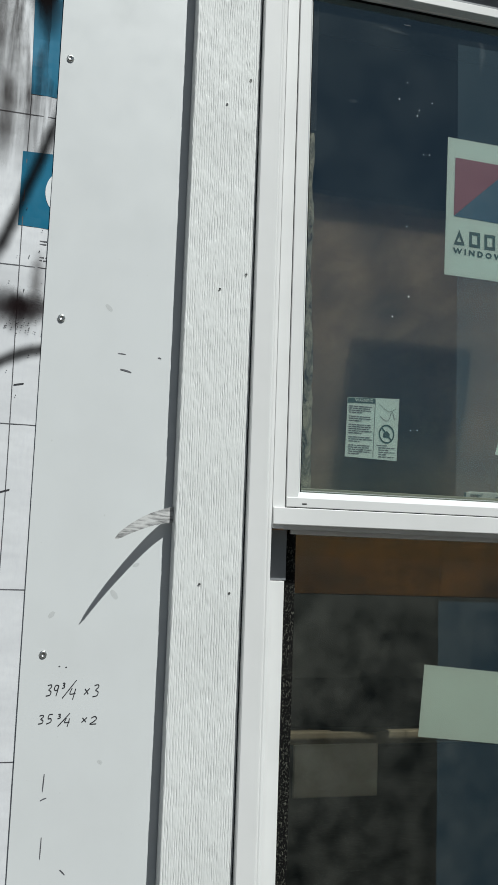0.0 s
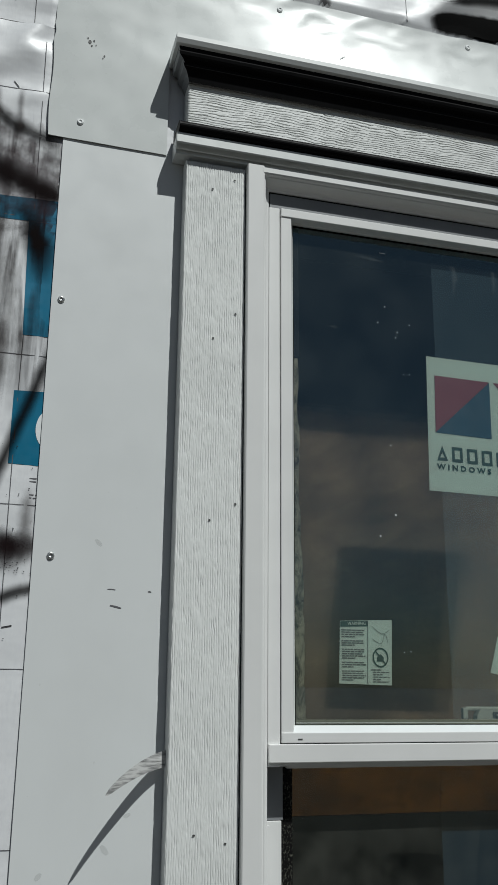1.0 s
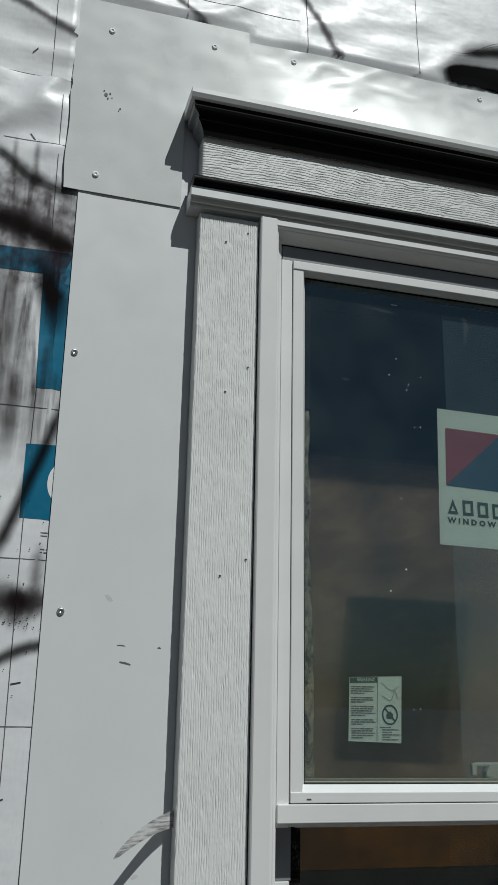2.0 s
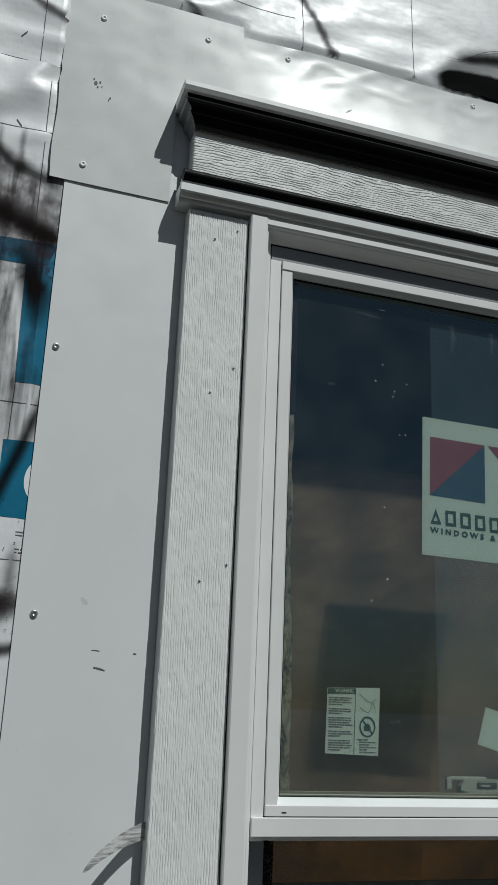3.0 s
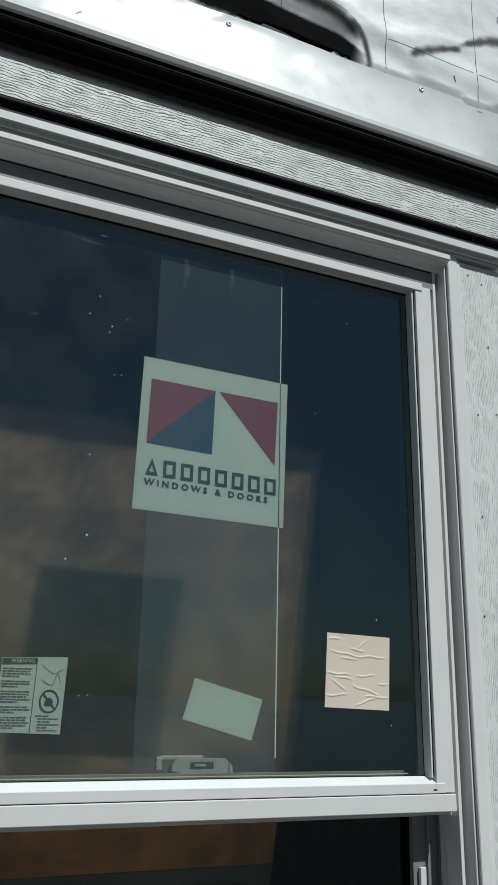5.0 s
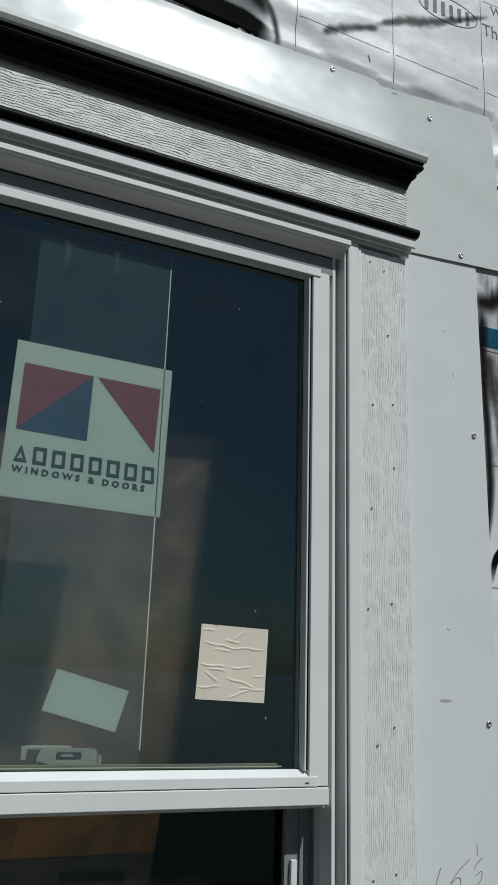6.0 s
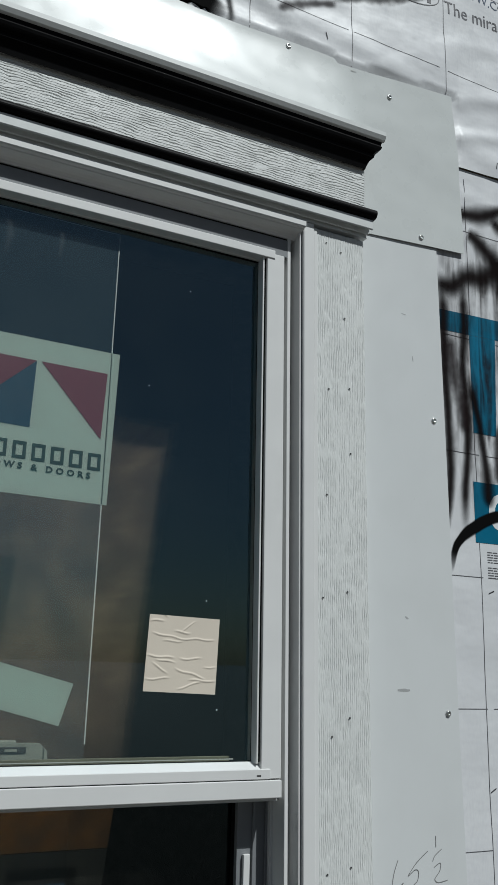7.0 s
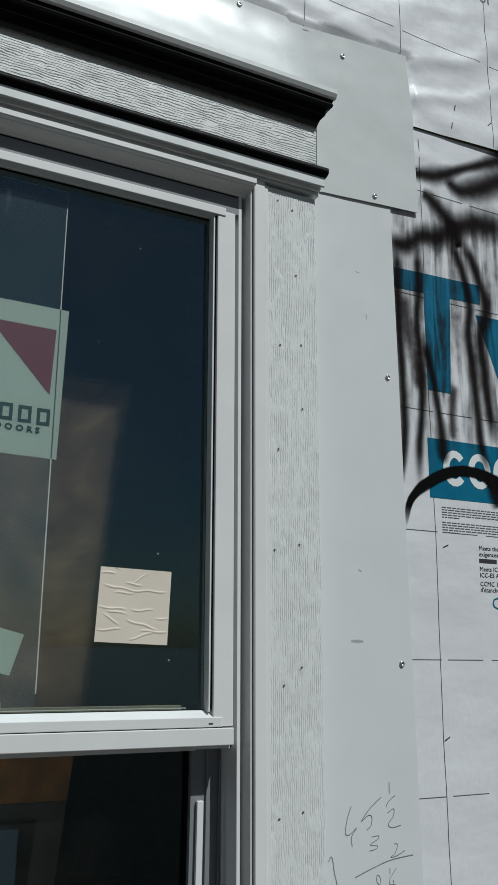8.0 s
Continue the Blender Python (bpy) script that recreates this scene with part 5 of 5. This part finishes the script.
# short staples
bm = bmesh.new()
for x, z, a in ((-0.729, 2.608, 0.9), (-0.72, 2.467, -0.9), (0.708, 2.503, 0.5), (0.80, 2.65, 1.4), (0.79, 2.61, 1.4), (0.745, 1.846, 0.4), (0.735, 1.553, 0.5), (-0.683, 1.585, 0.3), (-0.69, 1.415, 0.4), (-0.676, 1.235, -0.7), (0.43, 2.745, -1.2), (0.695, 2.61, 1.0), (0.88, 2.64, 0.8), (-0.675, 1.716, 0.2)):
    c, s = 0.006 * math.cos(a), 0.006 * math.sin(a)
    ribbon(bm, [(x - c, z - s, 0.0016), (x + c, z + s, 0.0016)], wrap_lie, 0.0007, 1, 1)
part("staples", bm, M_INK, wrap, "short dark staples")


def spray_lie(x, z):
    """Paint follows the wrap, also where the flashing laps over it."""
    return 0.0046 if z < 2.39 and -0.6515 < x < 0.651 + 0.027 * (2.40 - z) else wrap_lie(x, z)


def spray(points, mat=M_SPRAY, lift=0.0012):
    bm = bmesh.new()
    ribbon(bm, points, spray_lie, lift, 12, 14)
    part("spray_stroke", bm, mat, wrap)


# black paint beyond the flashing on both sides
spray([(0.681, 2.486, 0.0337), (0.718, 2.497, 0.0414), (0.755, 2.503, 0.0514), (0.808, 2.529, 0.0311), (0.855, 2.552, 0.0333), (0.9, 2.574, 0.0544), (0.97, 2.614, 0.0864)], M_SPRAY, 0.00112)
spray([(0.774, 2.504, 0.0302), (0.806, 2.488, 0.0544), (0.852, 2.503, 0.0786), (0.897, 2.529, 0.0846), (0.966, 2.56, 0.1106)], M_SPRAY, 0.00118)
spray([(0.72, 2.462, 0.0337), (0.74, 2.453, 0.0466), (0.77, 2.428, 0.0570), (0.79, 2.404, 0.0570), (0.8, 2.373, 0.0337)], M_SPRAY, 0.00124)
spray([(0.642, 2.357, 0.0466), (0.665, 2.353, 0.0518), (0.687, 2.355, 0.0518), (0.718, 2.379, 0.0596), (0.75, 2.383, 0.0726), (0.785, 2.406, 0.0648), (0.828, 2.427, 0.0817), (0.873, 2.433, 0.0968), (0.943, 2.441, 0.1058)], M_SPRAY, 0.00130)
spray([(0.662, 2.357, 0.0281), (0.664, 2.311, 0.0337), (0.663, 2.261, 0.0363), (0.664, 2.201, 0.0363), (0.668, 2.133, 0.0281), (0.67, 2.067, 0.0311), (0.669, 2.015, 0.0285), (0.662, 1.954, 0.0194), (0.657, 1.927, 0.0108)], M_SPRAY, 0.00142)
spray([(0.706, 2.362, 0.0285), (0.706, 2.321, 0.0285), (0.706, 2.269, 0.0259), (0.702, 2.218, 0.0259), (0.705, 2.174, 0.0302), (0.707, 2.123, 0.0337), (0.707, 2.072, 0.0238), (0.699, 2.005, 0.0259), (0.698, 1.942, 0.0207)], M_SPRAY, 0.00148)
spray([(0.677, 2.263, 0.0486), (0.682, 2.204, 0.0551), (0.697, 2.148, 0.0405), (0.704, 2.1, 0.0356)], M_SPRAY_THIN, 0.00154)
spray([(0.778, 2.395, 0.0393), (0.794, 2.356, 0.0337), (0.806, 2.321, 0.0311), (0.817, 2.266, 0.0311), (0.811, 2.218, 0.0337), (0.817, 2.168, 0.0389), (0.824, 2.088, 0.0363), (0.829, 2.02, 0.0285), (0.843, 1.973, 0.0302)], M_SPRAY, 0.00160)
spray([(0.806, 2.391, 0.0389), (0.825, 2.358, 0.0363), (0.842, 2.318, 0.0389), (0.854, 2.268, 0.0484), (0.838, 2.212, 0.0441), (0.845, 2.145, 0.0454), (0.851, 2.086, 0.0363), (0.86, 2.024, 0.0393)], M_SPRAY, 0.00166)
spray([(0.715, 2.19, 0.0182), (0.725, 2.152, 0.0234), (0.735, 2.105, 0.0234), (0.741, 2.067, 0.0259), (0.745, 2.029, 0.0389), (0.746, 2.001, 0.0389), (0.748, 1.98, 0.0207)], M_SPRAY, 0.00184)
spray([(0.776, 2.121, 0.0292), (0.768, 2.066, 0.0292), (0.77, 2.023, 0.0227)], M_SPRAY_THIN, 0.00190)
spray([(0.666, 1.874, 0.0090), (0.676, 1.91, 0.0140), (0.689, 1.928, 0.0170), (0.708, 1.943, 0.0216), (0.746, 1.963, 0.0216), (0.788, 1.973, 0.0204), (0.83, 1.969, 0.0228), (0.857, 1.957, 0.0336), (0.894, 1.939, 0.0360)], M_SPRAY_CRISP, 0.00196)
spray([(0.848, 1.973, 0.0393), (0.852, 1.945, 0.0441), (0.86, 1.917, 0.0337)], M_SPRAY, 0.00202)
spray([(-0.730, 2.140, 0.040), (-0.716, 2.100, 0.050), (-0.714, 2.050, 0.050), (-0.716, 1.990, 0.030)], M_WASH, 0.00220)
spray([(-0.640, 2.095, 0.022), (-0.654, 2.050, 0.024), (-0.668, 2.003, 0.028), (-0.681, 1.967, 0.028), (-0.687, 1.947, 0.026), (-0.699, 1.912, 0.028), (-0.709, 1.885, 0.030), (-0.725, 1.845, 0.026)], M_SPRAY_SOFT, 0.00226)
spray([(-0.712, 1.838, 0.030), (-0.695, 1.822, 0.044), (-0.680, 1.814, 0.052), (-0.667, 1.816, 0.044), (-0.652, 1.824, 0.030)], M_BLOB, 0.00232)
spray([(-0.660, 1.890, 0.020), (-0.662, 1.865, 0.026), (-0.663, 1.838, 0.028), (-0.668, 1.812, 0.026)], M_WASH, 0.00236)
spray([(-0.715, 1.815, 0.045), (-0.686, 1.808, 0.070), (-0.663, 1.812, 0.060), (-0.643, 1.820, 0.030)], M_SPRAY_THIN, 0.00238)
spray([(-0.735, 1.715, 0.022), (-0.715, 1.732, 0.023), (-0.699, 1.743, 0.024), (-0.676, 1.755, 0.025), (-0.653, 1.762, 0.025), (-0.626, 1.766, 0.020)], M_SPRAY_SOFT, 0.00244)
spray([(-0.781, 2.447, 0.0346), (-0.748, 2.427, 0.0285), (-0.724, 2.406, 0.0380), (-0.69, 2.393, 0.0346), (-0.652, 2.383, 0.0380)], M_SPRAY_SOFT, 0.00256)
spray([(-0.80, 2.36, 0.16), (-0.72, 2.33, 0.18), (-0.66, 2.30, 0.16), (-0.60, 2.28, 0.12)], M_SPRAY_MIST, 0.0009)
random.seed(8)
bm = bmesh.new()
for k in range(34):
    x, z = random.gauss(-0.676, 0.013), random.gauss(1.787, 0.011)
    disc(bm, x, wrap_lie(x, z) - 0.0016, z, random.uniform(0.0003, 0.0010), 6)
for k in range(24):
    x, z = random.uniform(-0.72, -0.655), random.uniform(1.70, 1.95)
    disc(bm, x, wrap_lie(x, z) - 0.0016, z, random.uniform(0.0004, 0.0010), 6)
tagged(part("paint_spatter", bm, M_INK, wrap), kind="stuff")
spray([(-0.775, 2.335, 0.040), (-0.735, 2.330, 0.062), (-0.700, 2.318, 0.058), (-0.672, 2.305, 0.050), (-0.645, 2.300, 0.040)], M_SPRAY, 0.00286)
spray([(-0.704, 2.290, 0.026), (-0.684, 2.250, 0.046), (-0.670, 2.212, 0.060), (-0.666, 2.165, 0.040)], M_BLOB, 0.00292)
spray([(-0.752, 2.300, 0.070), (-0.738, 2.240, 0.085), (-0.728, 2.170, 0.080), (-0.732, 2.100, 0.060)], M_WASH, 0.00298)
for x in (-0.742, -0.712):
    spray([(x, 2.465, 0.012), (x + 0.001, 2.430, 0.014), (x + 0.003, 2.385, 0.014)], M_WASH, 0.0031)
spray([(-0.745, 2.425, 0.20), (-0.735, 2.360, 0.22), (-0.730, 2.250, 0.22), (-0.730, 2.120, 0.22), (-0.735, 1.980, 0.20)], M_STREAK, 0.0007)
spray([(0.790, 2.490, 0.30), (0.790, 2.380, 0.32), (0.795, 2.250, 0.32), (0.800, 2.120, 0.32), (0.805, 1.960, 0.30)], M_STREAK, 0.0007)
# above the window head
spray([(-0.86, 2.73, 0.027), (-0.76, 2.690, 0.024), (-0.70, 2.662, 0.022), (-0.64, 2.640, 0.024)], M_SPRAY_THIN)
spray([(-0.40, 2.93, 0.021), (-0.330, 2.84, 0.021), (-0.285, 2.770, 0.021), (-0.255, 2.715, 0.026), (-0.245, 2.69, 0.026)], M_SPRAY_THIN)
spray([(-0.56, 2.79, 0.018), (-0.493, 2.737, 0.018), (-0.450, 2.705, 0.019)], M_SPRAY_THIN)
spray([(-0.075, 2.715, 0.060), (0.000, 2.760, 0.115), (0.070, 2.772, 0.140), (0.152, 2.766, 0.130), (0.237, 2.738, 0.075)], M_GREY_WASH, 0.0010)
spray([(-0.030, 2.774, 0.020), (0.042, 2.794, 0.036), (0.115, 2.798, 0.054), (0.191, 2.787, 0.054), (0.240, 2.755, 0.026)], M_SPRAY_DULL, 0.0014)
spray([(-0.068, 2.722, 0.020), (-0.040, 2.730, 0.040), (0.010, 2.735, 0.052), (0.070, 2.733, 0.056), (0.132, 2.730, 0.052), (0.200, 2.726, 0.048), (0.245, 2.710, 0.040)], M_SPRAY_CRISP, 0.0018)
spray([(0.215, 2.792, 0.010), (0.236, 2.772, 0.016), (0.250, 2.745, 0.018), (0.258, 2.700, 0.018)], M_SPRAY_SOFT, 0.0021)
spray([(-0.052, 2.770, 0.002), (-0.018, 2.776, 0.003), (0.035, 2.808, 0.003), (0.101, 2.821, 0.003), (0.153, 2.812, 0.003), (0.219, 2.793, 0.004)], M_SPRAY_THIN, 0.0022)
spray([(0.335, 2.758, 0.018), (0.365, 2.778, 0.028), (0.41, 2.800, 0.022), (0.45, 2.815, 0.016)], M_SPRAY_THIN)
spray([(0.44, 2.818, 0.014), (0.50, 2.850, 0.030), (0.55, 2.868, 0.034), (0.62, 2.90, 0.020), (0.70, 2.94, 0.016)], M_SPRAY_THIN)
